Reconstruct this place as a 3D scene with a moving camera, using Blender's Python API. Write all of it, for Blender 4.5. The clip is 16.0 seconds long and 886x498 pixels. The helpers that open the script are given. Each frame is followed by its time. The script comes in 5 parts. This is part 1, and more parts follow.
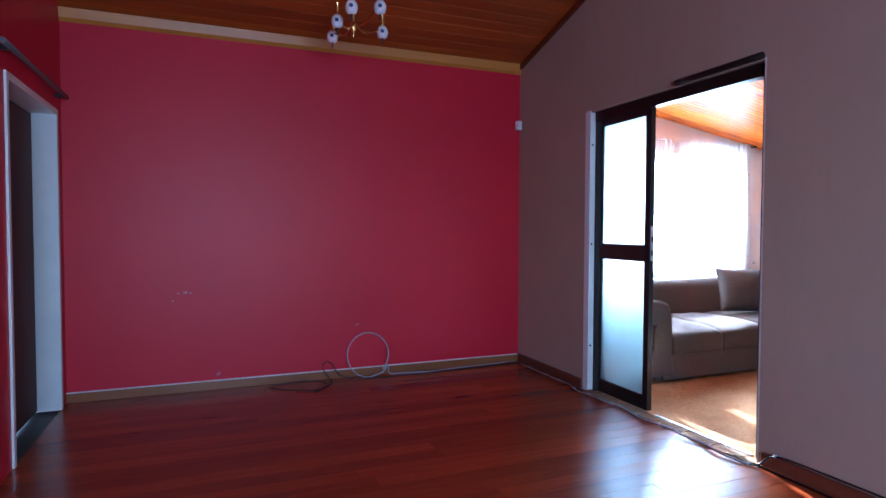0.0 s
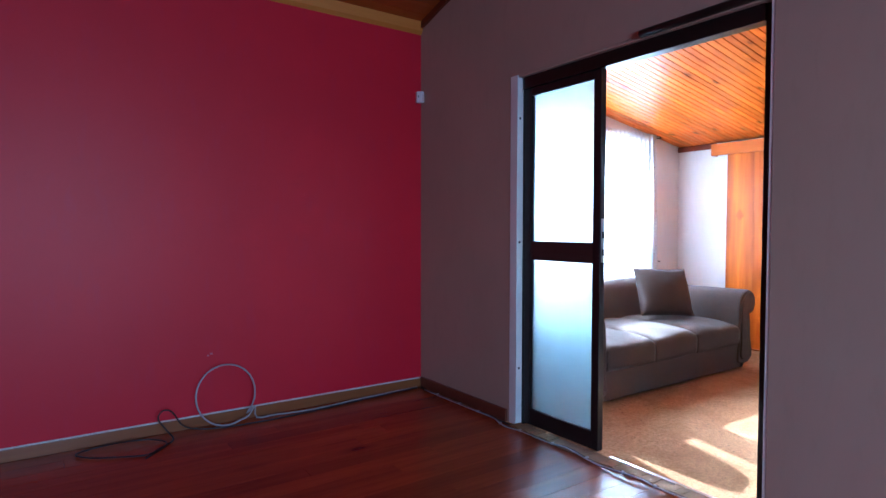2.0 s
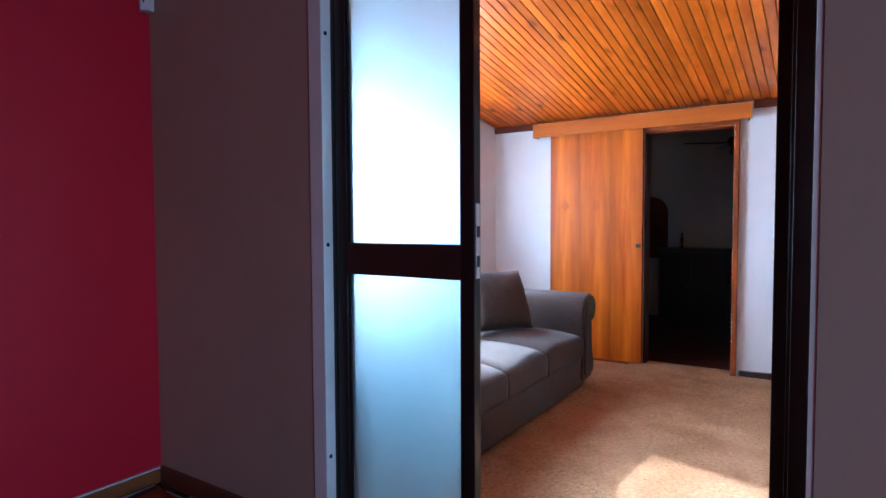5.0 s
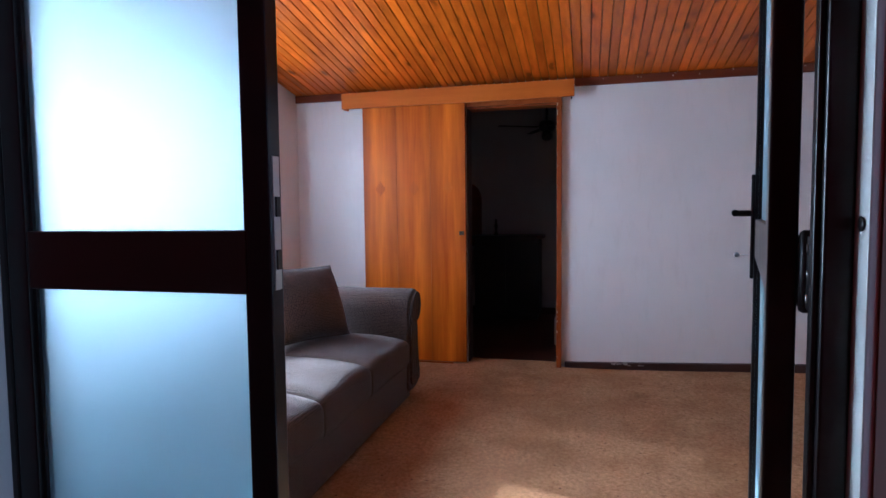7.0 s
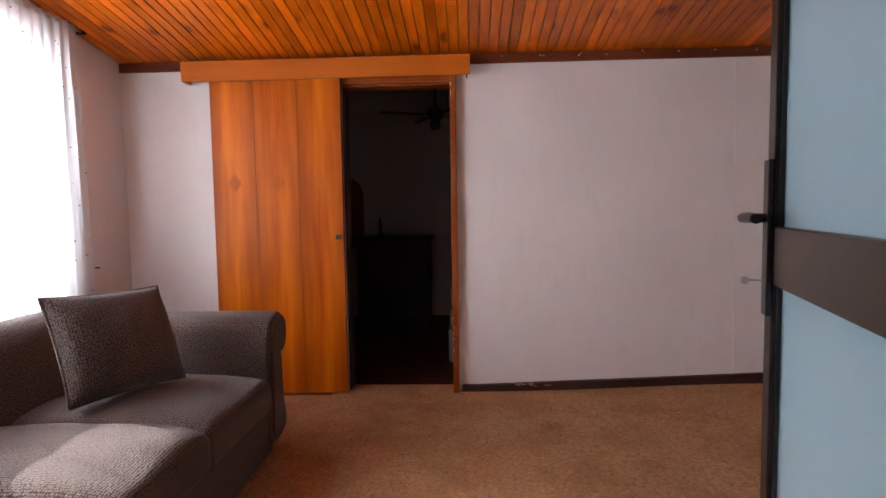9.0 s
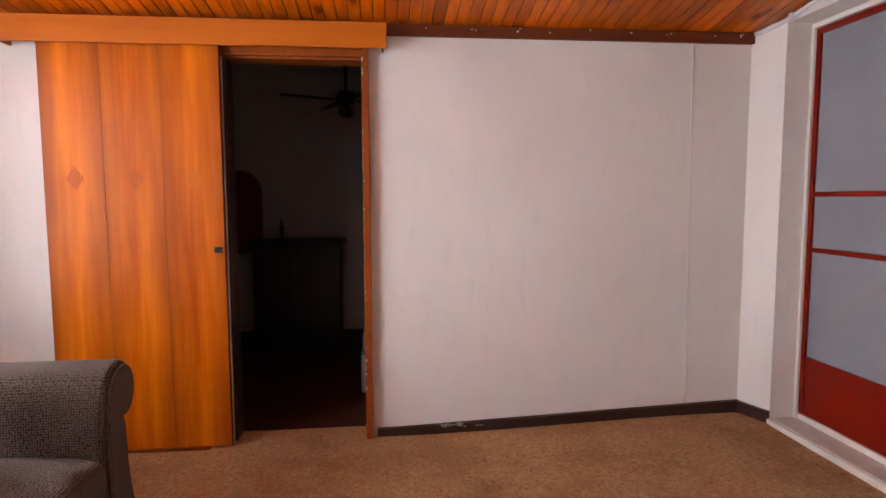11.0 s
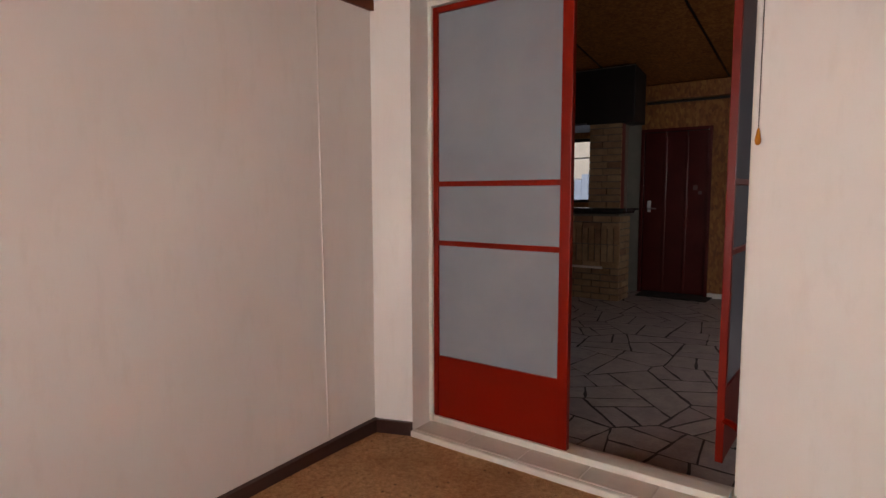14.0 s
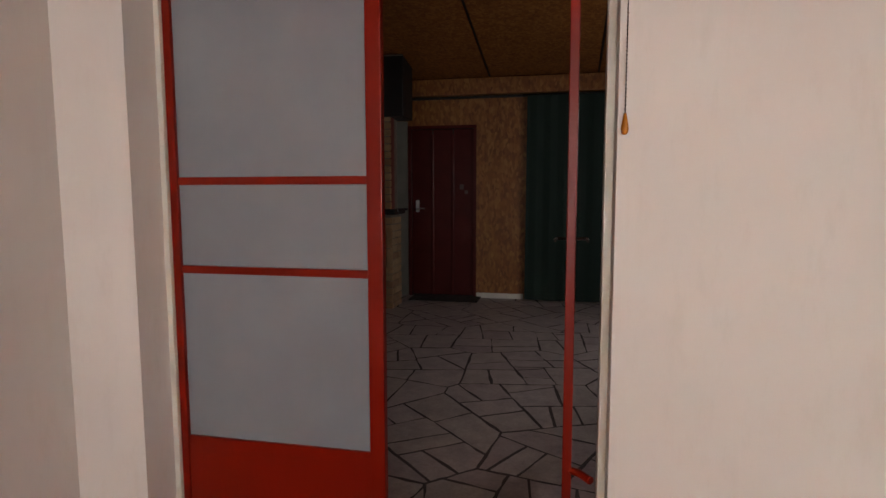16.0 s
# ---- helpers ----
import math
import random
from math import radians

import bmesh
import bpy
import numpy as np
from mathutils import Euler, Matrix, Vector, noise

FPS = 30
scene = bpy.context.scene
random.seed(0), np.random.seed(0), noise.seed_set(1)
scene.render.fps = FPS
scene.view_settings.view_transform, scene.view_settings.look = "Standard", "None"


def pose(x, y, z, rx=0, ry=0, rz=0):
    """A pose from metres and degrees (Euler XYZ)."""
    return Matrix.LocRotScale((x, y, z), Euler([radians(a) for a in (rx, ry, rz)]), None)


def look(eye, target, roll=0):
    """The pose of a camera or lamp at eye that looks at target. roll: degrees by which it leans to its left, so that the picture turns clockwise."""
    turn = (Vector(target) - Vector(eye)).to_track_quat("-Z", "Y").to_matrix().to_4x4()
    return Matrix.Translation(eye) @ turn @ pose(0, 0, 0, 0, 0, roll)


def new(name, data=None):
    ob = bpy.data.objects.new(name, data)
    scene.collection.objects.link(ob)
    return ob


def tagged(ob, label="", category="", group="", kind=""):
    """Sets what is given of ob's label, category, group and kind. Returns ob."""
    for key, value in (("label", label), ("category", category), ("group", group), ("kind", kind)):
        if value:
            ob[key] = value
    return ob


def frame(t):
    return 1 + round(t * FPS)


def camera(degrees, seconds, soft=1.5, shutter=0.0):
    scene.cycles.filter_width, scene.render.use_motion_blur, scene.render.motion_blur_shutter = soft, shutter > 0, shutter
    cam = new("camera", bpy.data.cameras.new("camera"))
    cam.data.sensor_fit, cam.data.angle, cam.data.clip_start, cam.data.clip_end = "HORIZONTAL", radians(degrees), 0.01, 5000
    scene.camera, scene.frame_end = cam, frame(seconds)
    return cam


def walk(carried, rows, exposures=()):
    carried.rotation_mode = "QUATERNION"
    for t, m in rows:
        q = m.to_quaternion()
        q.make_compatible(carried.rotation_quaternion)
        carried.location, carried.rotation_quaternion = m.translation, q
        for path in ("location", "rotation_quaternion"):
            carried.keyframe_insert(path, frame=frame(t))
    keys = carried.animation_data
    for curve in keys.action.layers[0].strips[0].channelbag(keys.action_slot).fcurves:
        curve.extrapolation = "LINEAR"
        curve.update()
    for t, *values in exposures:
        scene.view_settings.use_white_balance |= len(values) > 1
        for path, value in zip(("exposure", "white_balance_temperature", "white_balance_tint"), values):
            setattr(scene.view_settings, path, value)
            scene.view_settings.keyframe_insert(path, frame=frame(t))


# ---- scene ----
cam = camera(74.9, 16.0)
PATH = [
    (0, (1.275, 0.381, 1.275), (2.024, 2.234, 1.206), 0.2),
    (0.5, (1.331, 0.646, 1.274), (2.166, 2.462, 1.199), 0.1),
    (1, (1.371, 0.967, 1.262), (2.335, 2.718, 1.191), 0.2),
    (1.5, (1.437, 1.183, 1.242), (2.501, 2.874, 1.173), 0.2),
    (2, (1.573, 1.447, 1.242), (2.72, 3.084, 1.173), 0.1),
    (2.5, (1.69, 1.661, 1.234), (2.916, 3.24, 1.164), 0.1),
    (3, (1.837, 1.902, 1.241), (3.165, 3.396, 1.166), 0.1),
    (5.5, (2.657, 2.742, 1.233), (4.416, 3.688, 1.139), -0.4),
    (6, (2.8, 2.856, 1.221), (4.646, 3.618, 1.119), -0.5),
    (6.5, (2.951, 2.923, 1.2), (4.848, 3.549, 1.089), -0.6),
    (7, (3.168, 2.995, 1.196), (5.104, 3.483, 1.071), -0.6),
    (7.5, (3.321, 3.034, 1.197), (5.284, 3.393, 1.062), -0.8),
    (8, (3.522, 3.09, 1.208), (5.501, 3.344, 1.066), -0.8),
    (8.5, (3.713, 3.111, 1.204), (5.702, 3.269, 1.066), -0.9),
    (10.8, (4.513, 3.104, 1.295), (6.5, 2.97, 1.119), -0.2),
    (11, (4.579, 3.11, 1.288), (6.562, 2.917, 1.115), -0.2),
    (11.5, (4.822, 3.134, 1.286), (6.774, 2.737, 1.109), -0.1),
    (12, (5.059, 3.189, 1.279), (6.945, 2.548, 1.095), -0.0),
    (12.5, (5.189, 3.202, 1.252), (6.928, 2.231, 1.071), 0.1),
    (13, (5.373, 3.271, 1.25), (6.92, 2.017, 1.071), -0.3),
    (13.5, (5.557, 3.252, 1.25), (6.953, 1.832, 1.065), -0.2),
    (14, (5.694, 3.193, 1.254), (6.874, 1.589, 1.066), -0.1),
    (14.5, (5.844, 3.088, 1.257), (6.834, 1.361, 1.064), -0.1),
    (15, (5.994, 2.959, 1.272), (6.731, 1.11, 1.078), -0.1),
    (15.5, (6.093, 2.81, 1.266), (6.63, 0.893, 1.071), -0.2),
    (16, (6.168, 2.574, 1.267), (6.584, 0.628, 1.072), -0.1),
]
EXPOSURES = [
    (0, 2.35, 4720, 7), (3, 2.05, 4650, 6), (5.5, 1.5, 4600, 5), (6.5, 1.0, 4750, 8), (7, 0.8, 4850, 10), (8, 0.7, 5800, 17), (8.5, 0.76, 6150, 19),
    (11, 1.35, 6700, 20), (12.5, 1.33, 6950, 19), (13.5, 1.02, 7350, 17), (14.5, 0.93, 7550, 17), (16, 0.86, 7450, 15),
]
walk(cam, [(t, look(eye, target, roll)) for t, eye, target, roll in PATH], EXPOSURES)

# ---- world and light ----
SUN_AZ, SUN_EL = 15.0, 28.0          # degrees from +y towards +x, and up
world = bpy.data.worlds.new("world")
scene.world = world
world.use_nodes = True
wn = world.node_tree.nodes
sky = wn.new("ShaderNodeTexSky")
sky.sky_type, sky.sun_disc = "NISHITA", False
sky.sun_elevation, sky.sun_rotation = radians(SUN_EL), radians(SUN_AZ)
wn["Background"].inputs["Strength"].default_value = 0.15
world.node_tree.links.new(sky.outputs[0], wn["Background"].inputs["Color"])


def lamp(name, kind, m, energy, colour, size=(1, 1)):
    data = bpy.data.lights.new(name, kind)
    data.energy, data.color = energy, colour
    if kind == "AREA":
        data.shape, data.size, data.size_y = "RECTANGLE", size[0], size[1]
    ob = new(name, data)
    ob.matrix_world = m
    return ob


az, el = radians(SUN_AZ), radians(SUN_EL)
to_sun = Vector((math.sin(az) * math.cos(el), math.cos(az) * math.cos(el), math.sin(el)))
sun = lamp("sun", "SUN", look(to_sun * 20, (0, 0, 0)), 5.0, (1.0, 0.96, 0.91))
sun.data.angle = radians(0.5)
# daylight of the sky in the window openings
lamp("window_daylight", "AREA", look((5.9, 5.52, 1.45), (5.9, 0, 1.1)), 37, (0.88, 0.94, 1.0), (2.2, 1.3))
lamp("window_daylight", "AREA", look((1.5, -2.28, 1.4), (2.0, 2.6, -0.6)), 36, (0.68, 0.79, 1.0), (1.8, 1.3))
# this one fills an unseen west opening, added to brighten the paved room
lamp("window_daylight", "AREA", look((4.30, -1.7, 1.6), (8.0, -2.2, 0.4)), 11, (0.8, 0.88, 1.0), (1.9, 1.0))

# ---- materials ----
def tree(name):
    m = bpy.data.materials.new(name)
    m.use_nodes = True
    nt = m.node_tree
    return m, nt, nt.nodes["Principled BSDF"], nt.nodes["Material Output"]


def nd(nt, kind, **inputs):
    n = nt.nodes.new(kind)
    for k, v in inputs.items():
        n.inputs[k.replace("_", " ")].default_value = v
    return n


def lk(nt, a, b):
    nt.links.new(a, b)


def coords(nt, stretch=(1, 1, 1), island=False):
    """Object coordinates, stretched, and shifted by each object's (or island's) own random number."""
    tc = nt.nodes.new("ShaderNodeTexCoord")
    if island:
        rnd = nt.nodes.new("ShaderNodeNewGeometry").outputs["Random Per Island"]
    else:
        rnd = nt.nodes.new("ShaderNodeObjectInfo").outputs["Random"]
    mul = nd(nt, "ShaderNodeMath")
    mul.operation = "MULTIPLY"
    mul.inputs[1].default_value = 37.0
    lk(nt, rnd, mul.inputs[0])
    add = nt.nodes.new("ShaderNodeVectorMath")
    lk(nt, tc.outputs["Object"], add.inputs[0])
    lk(nt, mul.outputs[0], add.inputs[1])
    mp = nt.nodes.new("ShaderNodeMapping")
    mp.inputs["Scale"].default_value = stretch
    lk(nt, add.outputs[0], mp.inputs["Vector"])
    return mp.outputs[0], rnd, tc.outputs["Object"]


def noise_of(nt, vec, scale, detail=4, rough=0.55):
    n = nd(nt, "ShaderNodeTexNoise", Scale=scale, Detail=detail, Roughness=rough)
    lk(nt, vec, n.inputs["Vector"])
    return n.outputs["Fac"]


def ramp(nt, fac, stops):
    r = nt.nodes.new("ShaderNodeValToRGB")
    e = r.color_ramp.elements
    while len(e) < len(stops):
        e.new(0.5)
    for el_, (p, c) in zip(e, stops):
        el_.position, el_.color = p, (*c, 1)
    lk(nt, fac, r.inputs[0])
    return r.outputs[0]


def mixc(nt, fac, a, b, mode="MIX"):
    m = nt.nodes.new("ShaderNodeMix")
    m.data_type, m.blend_type = "RGBA", mode
    for v, s in ((fac, 0), (a, 6), (b, 7)):
        if isinstance(v, (int, float)):
            m.inputs[s].default_value = v
        elif isinstance(v, tuple):
            m.inputs[s].default_value = (*v, 1)
        else:
            lk(nt, v, m.inputs[s])
    return m.outputs[2]


def bump(nt, bsdf, height, strength=0.3, dist=0.004):
    b = nd(nt, "ShaderNodeBump", Strength=strength, Distance=dist)
    lk(nt, height, b.inputs["Height"])
    lk(nt, b.outputs[0], bsdf.inputs["Normal"])


def shade(c, k):
    return tuple(min(1.0, v * k) for v in c)


def plain(name, colour, rough=0.5, metal=0.0, var=0.12, scale=6, grain=120, relief=0.15, dist=0.001, spec=0.5):
    """Paint, plastic or metal with faint cloudiness at two scales and fine relief."""
    m, nt, b, out = tree(name)
    v, rnd, raw = coords(nt)
    big, small = noise_of(nt, v, scale), noise_of(nt, v, grain, 3)
    c = ramp(nt, big, [(0.3, shade(colour, 1 - var)), (0.7, shade(colour, 1 + var))])
    c = mixc(nt, 0.25, c, ramp(nt, small, [(0.3, shade(colour, 1 - var)), (0.7, shade(colour, 1 + var))]))
    lk(nt, c, b.inputs["Base Color"])
    r = nt.nodes.new("ShaderNodeMapRange")
    r.inputs["To Min"].default_value, r.inputs["To Max"].default_value = max(0.02, rough - 0.07), min(1, rough + 0.07)
    lk(nt, big, r.inputs["Value"])
    lk(nt, r.outputs[0], b.inputs["Roughness"])
    b.inputs["Metallic"].default_value = metal
    b.inputs["Specular IOR Level"].default_value = spec
    if relief:
        bump(nt, b, small, relief, dist)
    return m


def wall_paint(name, colour, rough, stain, relief=0.25, spec=0.5):
    """Rolled paint on plaster: orange-peel relief, slow waviness, faint scuffs."""
    m, nt, b, out = tree(name)
    v, rnd, raw = coords(nt)
    slow, peel = noise_of(nt, v, 1.3, 3), noise_of(nt, v, 160, 3)
    c = ramp(nt, slow, [(0.25, shade(colour, 0.93)), (0.75, shade(colour, 1.06))])
    sv = nt.nodes.new("ShaderNodeMapping")
    sv.inputs["Scale"].default_value = (3, 3, 0.8)
    lk(nt, v, sv.inputs["Vector"])
    scuff = noise_of(nt, sv.outputs[0], 5, 8, 0.7)
    c = mixc(nt, ramp(nt, scuff, [(0.52, (0, 0, 0)), (0.76, (0.6, 0.6, 0.6))]), c, stain)
    lk(nt, c, b.inputs["Base Color"])
    b.inputs["Roughness"].default_value = rough
    b.inputs["Specular IOR Level"].default_value = spec
    h = nd(nt, "ShaderNodeMath")
    h.operation = "MULTIPLY_ADD"
    lk(nt, slow, h.inputs[0])
    h.inputs[1].default_value = 6.0
    lk(nt, peel, h.inputs[2])
    bump(nt, b, h.outputs[0], relief, 0.0012)
    return m


def wood(name, dark, light, rough=0.35, axis=0, island=False, knots=0.0, coat=0.0, fine=26, var=0.25, relief=0.08, knot_scale=2.6, spec=0.5, knot_size=0.11):
    """Boards with grain along one axis, each board its own tone; knots: how strong."""
    m, nt, b, out = tree(name)
    st = [1.0, 1.0, 1.0]
    st[axis] = 0.07
    v, rnd, raw = coords(nt, tuple(st), island)
    warp = noise_of(nt, v, 7, 3)
    lines = noise_of(nt, v, fine, 6, 0.65)
    c = ramp(nt, lines, [(0.28, dark), (0.5, tuple((p + q) / 2 for p, q in zip(dark, light))), (0.72, light)])
    c = mixc(nt, 0.45, c, ramp(nt, warp, [(0.3, dark), (0.7, light)]))
    tone = ramp(nt, rnd, [(0.0, (1 - var,) * 3), (1.0, (1 + var * 0.4,) * 3)])
    c = mixc(nt, 1.0, c, tone, "MULTIPLY")
    if knots:
        kst = [1.0, 1.0, 1.0]
        kst[axis], kst[2] = 0.45, 0.0
        kv, _, _ = coords(nt, tuple(kst), island)
        wob = nd(nt, "ShaderNodeTexNoise", Scale=24.0, Detail=3.0)
        lk(nt, kv, wob.inputs["Vector"])
        off = nt.nodes.new("ShaderNodeVectorMath")
        off.operation = "MULTIPLY_ADD"
        lk(nt, wob.outputs["Color"], off.inputs[0])
        off.inputs[1].default_value = (0.035, 0.035, 0.035)
        lk(nt, kv, off.inputs[2])
        vo = nd(nt, "ShaderNodeTexVoronoi", Scale=knot_scale)
        lk(nt, off.outputs[0], vo.inputs["Vector"])
        k = ramp(nt, vo.outputs["Distance"], [(0.0, (knots,) * 3), (knot_size * 0.35, (knots * 0.85,) * 3), (knot_size * 0.5, (knots * 0.35,) * 3), (knot_size, (0, 0, 0))])
        c = mixc(nt, k, c, (dark[0] * 0.32, dark[1] * 0.22, dark[2] * 0.3))
    lk(nt, c, b.inputs["Base Color"])
    b.inputs["Roughness"].default_value = rough
    b.inputs["Coat Weight"].default_value = coat
    b.inputs["Specular IOR Level"].default_value = spec
    b.inputs["Coat Roughness"].default_value = 0.12
    bump(nt, b, lines, relief, 0.001)
    return m


RED_PAINT = wall_paint("red_paint", (0.52, 0.008, 0.029), 0.46, (0.47, 0.013, 0.050), 0.2, 0.36)
GREY_PAINT = wall_paint("grey_paint", (0.40, 0.31, 0.235), 0.5, (0.35, 0.275, 0.205))
WHITE_PAINT = wall_paint("white_paint", (0.74, 0.693, 0.66), 0.55, (0.66, 0.61, 0.565))
TRIM_WHITE = plain("trim_white", (0.72, 0.76, 0.72), 0.4, var=0.06)
CREAM = plain("cream_paint", (0.72, 0.69, 0.62), 0.45, var=0.08)
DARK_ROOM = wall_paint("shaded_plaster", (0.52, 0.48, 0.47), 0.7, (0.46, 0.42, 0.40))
PINE = wood("pine_ceiling", (0.36, 0.049, 0.0009), (0.90, 0.205, 0.0035), 0.34, 0, True, 0.95, 0.06, 22, 0.34, 0.08, 7.0, 0.22, 0.30)
DARK_PINE = wood("darker_pine_ceiling", (0.24, 0.042, 0.004), (0.43, 0.095, 0.009), 0.35, 0, True, 0.7, 0.2)
FLOOR_WOOD = wood("floor_boards", (0.20, 0.030, 0.006), (0.37, 0.070, 0.014), 0.26, 0, False, 0.75, 0.0, 30, 0.22, 0.05, 1.7)
BASE_TAN = wood("tan_skirting_wood", (0.22, 0.075, 0.018), (0.33, 0.125, 0.034), 0.4, 0)
BASE_RED = wood("red_brown_skirting_wood", (0.10, 0.028, 0.015), (0.17, 0.05, 0.025), 0.35, 1)
BASE_DARK = wood("dark_skirting_wood", (0.035, 0.014, 0.012), (0.07, 0.028, 0.022), 0.3, 1)
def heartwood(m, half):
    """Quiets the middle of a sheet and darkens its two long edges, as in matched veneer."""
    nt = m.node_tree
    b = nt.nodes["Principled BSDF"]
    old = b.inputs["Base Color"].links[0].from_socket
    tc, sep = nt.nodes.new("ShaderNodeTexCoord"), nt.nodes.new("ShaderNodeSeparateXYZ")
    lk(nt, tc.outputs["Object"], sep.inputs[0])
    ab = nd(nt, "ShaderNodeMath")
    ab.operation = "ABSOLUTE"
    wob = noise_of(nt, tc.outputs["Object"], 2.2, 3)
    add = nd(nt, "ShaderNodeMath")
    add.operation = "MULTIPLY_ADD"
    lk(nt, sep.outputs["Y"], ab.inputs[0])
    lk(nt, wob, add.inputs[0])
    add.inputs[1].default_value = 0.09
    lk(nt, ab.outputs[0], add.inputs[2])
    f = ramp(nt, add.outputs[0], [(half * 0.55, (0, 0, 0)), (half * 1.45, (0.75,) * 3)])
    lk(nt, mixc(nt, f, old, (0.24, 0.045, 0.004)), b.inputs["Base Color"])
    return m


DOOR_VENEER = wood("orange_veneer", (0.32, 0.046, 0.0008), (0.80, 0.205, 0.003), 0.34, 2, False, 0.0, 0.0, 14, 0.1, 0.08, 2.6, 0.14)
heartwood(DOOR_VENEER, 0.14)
VENEER_FIGURE = wood("veneer_figure", (0.35, 0.062, 0.003), (0.60, 0.148, 0.006), 0.45, 2, False, 0.0, 0.0, 14, 0.1, 0.08, 2.6, 0.15)
PELMET_WOOD = wood("pelmet_wood", (0.40, 0.085, 0.004), (0.58, 0.15, 0.010), 0.42, 1, False, 0.0, 0.0, 20, 0.0, 0.08, 2.6, 0.2)
ARCH_WOOD = wood("architrave_wood", (0.21, 0.042, 0.006), (0.36, 0.080, 0.010), 0.4, 2, False, 0.0, 0.0, 20, 0.1, 0.08, 2.6, 0.2)
DARK_BOARD = wood("dark_cornice_wood", (0.12, 0.026, 0.009), (0.20, 0.046, 0.014), 0.4, 1, False, 0.0, 0.0, 26, 0.2, 0.08, 2.6, 0.25)
YELLOW_TRIM = wood("yellow_cornice_wood", (0.48, 0.18, 0.018), (0.60, 0.25, 0.035), 0.4, 0)
BLACK_ALU = plain("dark_bronze_aluminium", (0.018, 0.015, 0.014), 0.32, 0.4, 0.15, 8, 200, 0.05)
BROWN_ALU = plain("bronze_lock_rail", (0.05, 0.036, 0.028), 0.35, 0.5, 0.1)
STEEL = plain("satin_steel", (0.6, 0.6, 0.6), 0.3, 1.0, 0.08)
BRASS = plain("polished_brass", (0.75, 0.52, 0.16), 0.2, 1.0, 0.1)
PORCELAIN = plain("white_porcelain", (0.78, 0.78, 0.8), 0.15, 0, 0.04, relief=0)
DELFT = plain("blue_glaze", (0.05, 0.08, 0.16), 0.2, 0, 0.2, relief=0)
PLASTIC = plain("white_plastic", (0.7, 0.7, 0.7), 0.4, 0, 0.05)
BLACK_CABLE = plain("black_cable_sheath", (0.012, 0.012, 0.013), 0.45, 0, 0.1)
WHITE_CABLE = plain("white_cable_sheath", (0.36, 0.36, 0.38), 0.4, 0, 0.06)
RED_DOOR = plain("red_enamel", (0.205, 0.0065, 0.0006), 0.36, 0, 0.08, 2, 90, 0.1, spec=0.25)
DARK_RED = plain("oxblood_gloss_paint", (0.085, 0.012, 0.011), 0.22, 0, 0.18, 4, 60, 0.15)
GREEN = plain("dark_green_cloth", (0.006, 0.022, 0.015), 0.8, 0, 0.15, 8, 300, 0.3)
BLACK_STEEL = plain("black_hood_steel", (0.012, 0.010, 0.010), 0.5, 0.2, 0.3)
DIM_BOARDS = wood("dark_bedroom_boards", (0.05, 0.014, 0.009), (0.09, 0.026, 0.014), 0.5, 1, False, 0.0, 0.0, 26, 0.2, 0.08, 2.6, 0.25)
BLACK_STONE = plain("black_counter_stone", (0.02, 0.017, 0.016), 0.25, 0, 0.3)
MORTAR = plain("mortar", (0.16, 0.13, 0.10), 0.9, 0, 0.2, 12, 200, 0.4)
GROUT = plain("dark_grout", (0.045, 0.032, 0.028), 0.9, 0, 0.3, 12, 150, 0.5, 0.004)
TILE = plain("cream_sill_tile", (0.62, 0.55, 0.48), 0.35, 0, 0.08, 9, 120, 0.06)
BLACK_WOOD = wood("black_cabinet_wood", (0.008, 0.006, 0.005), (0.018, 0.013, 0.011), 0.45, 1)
AMBER = plain("amber_varnished_wood", (0.55, 0.20, 0.02), 0.2, 0, 0.2)
LINEN = plain("pale_linen", (0.33, 0.28, 0.24), 0.9, 0, 0.1, 8, 200, 0.3)
SOIL = plain("garden_soil", (0.20, 0.17, 0.11), 0.95, 0, 0.3, 1.2, 40, 0.6, 0.02)
OUTER = plain("outer_plaster", (0.6, 0.58, 0.54), 0.8, 0, 0.1)
FAR_WALL = plain("weathered_grey_plaster", (0.13, 0.125, 0.12), 0.85, 0, 0.15)
PALE_STRIP = plain("dull_olive_plaster", (0.22, 0.21, 0.175), 0.8, 0, 0.12)
BLUE_SHEET = plain("blue_grey_sheeting", (0.045, 0.07, 0.12), 0.6, 0.1, 0.2)
ROOFING = plain("roof_sheeting", (0.16, 0.13, 0.12), 0.6, 0.3, 0.15)


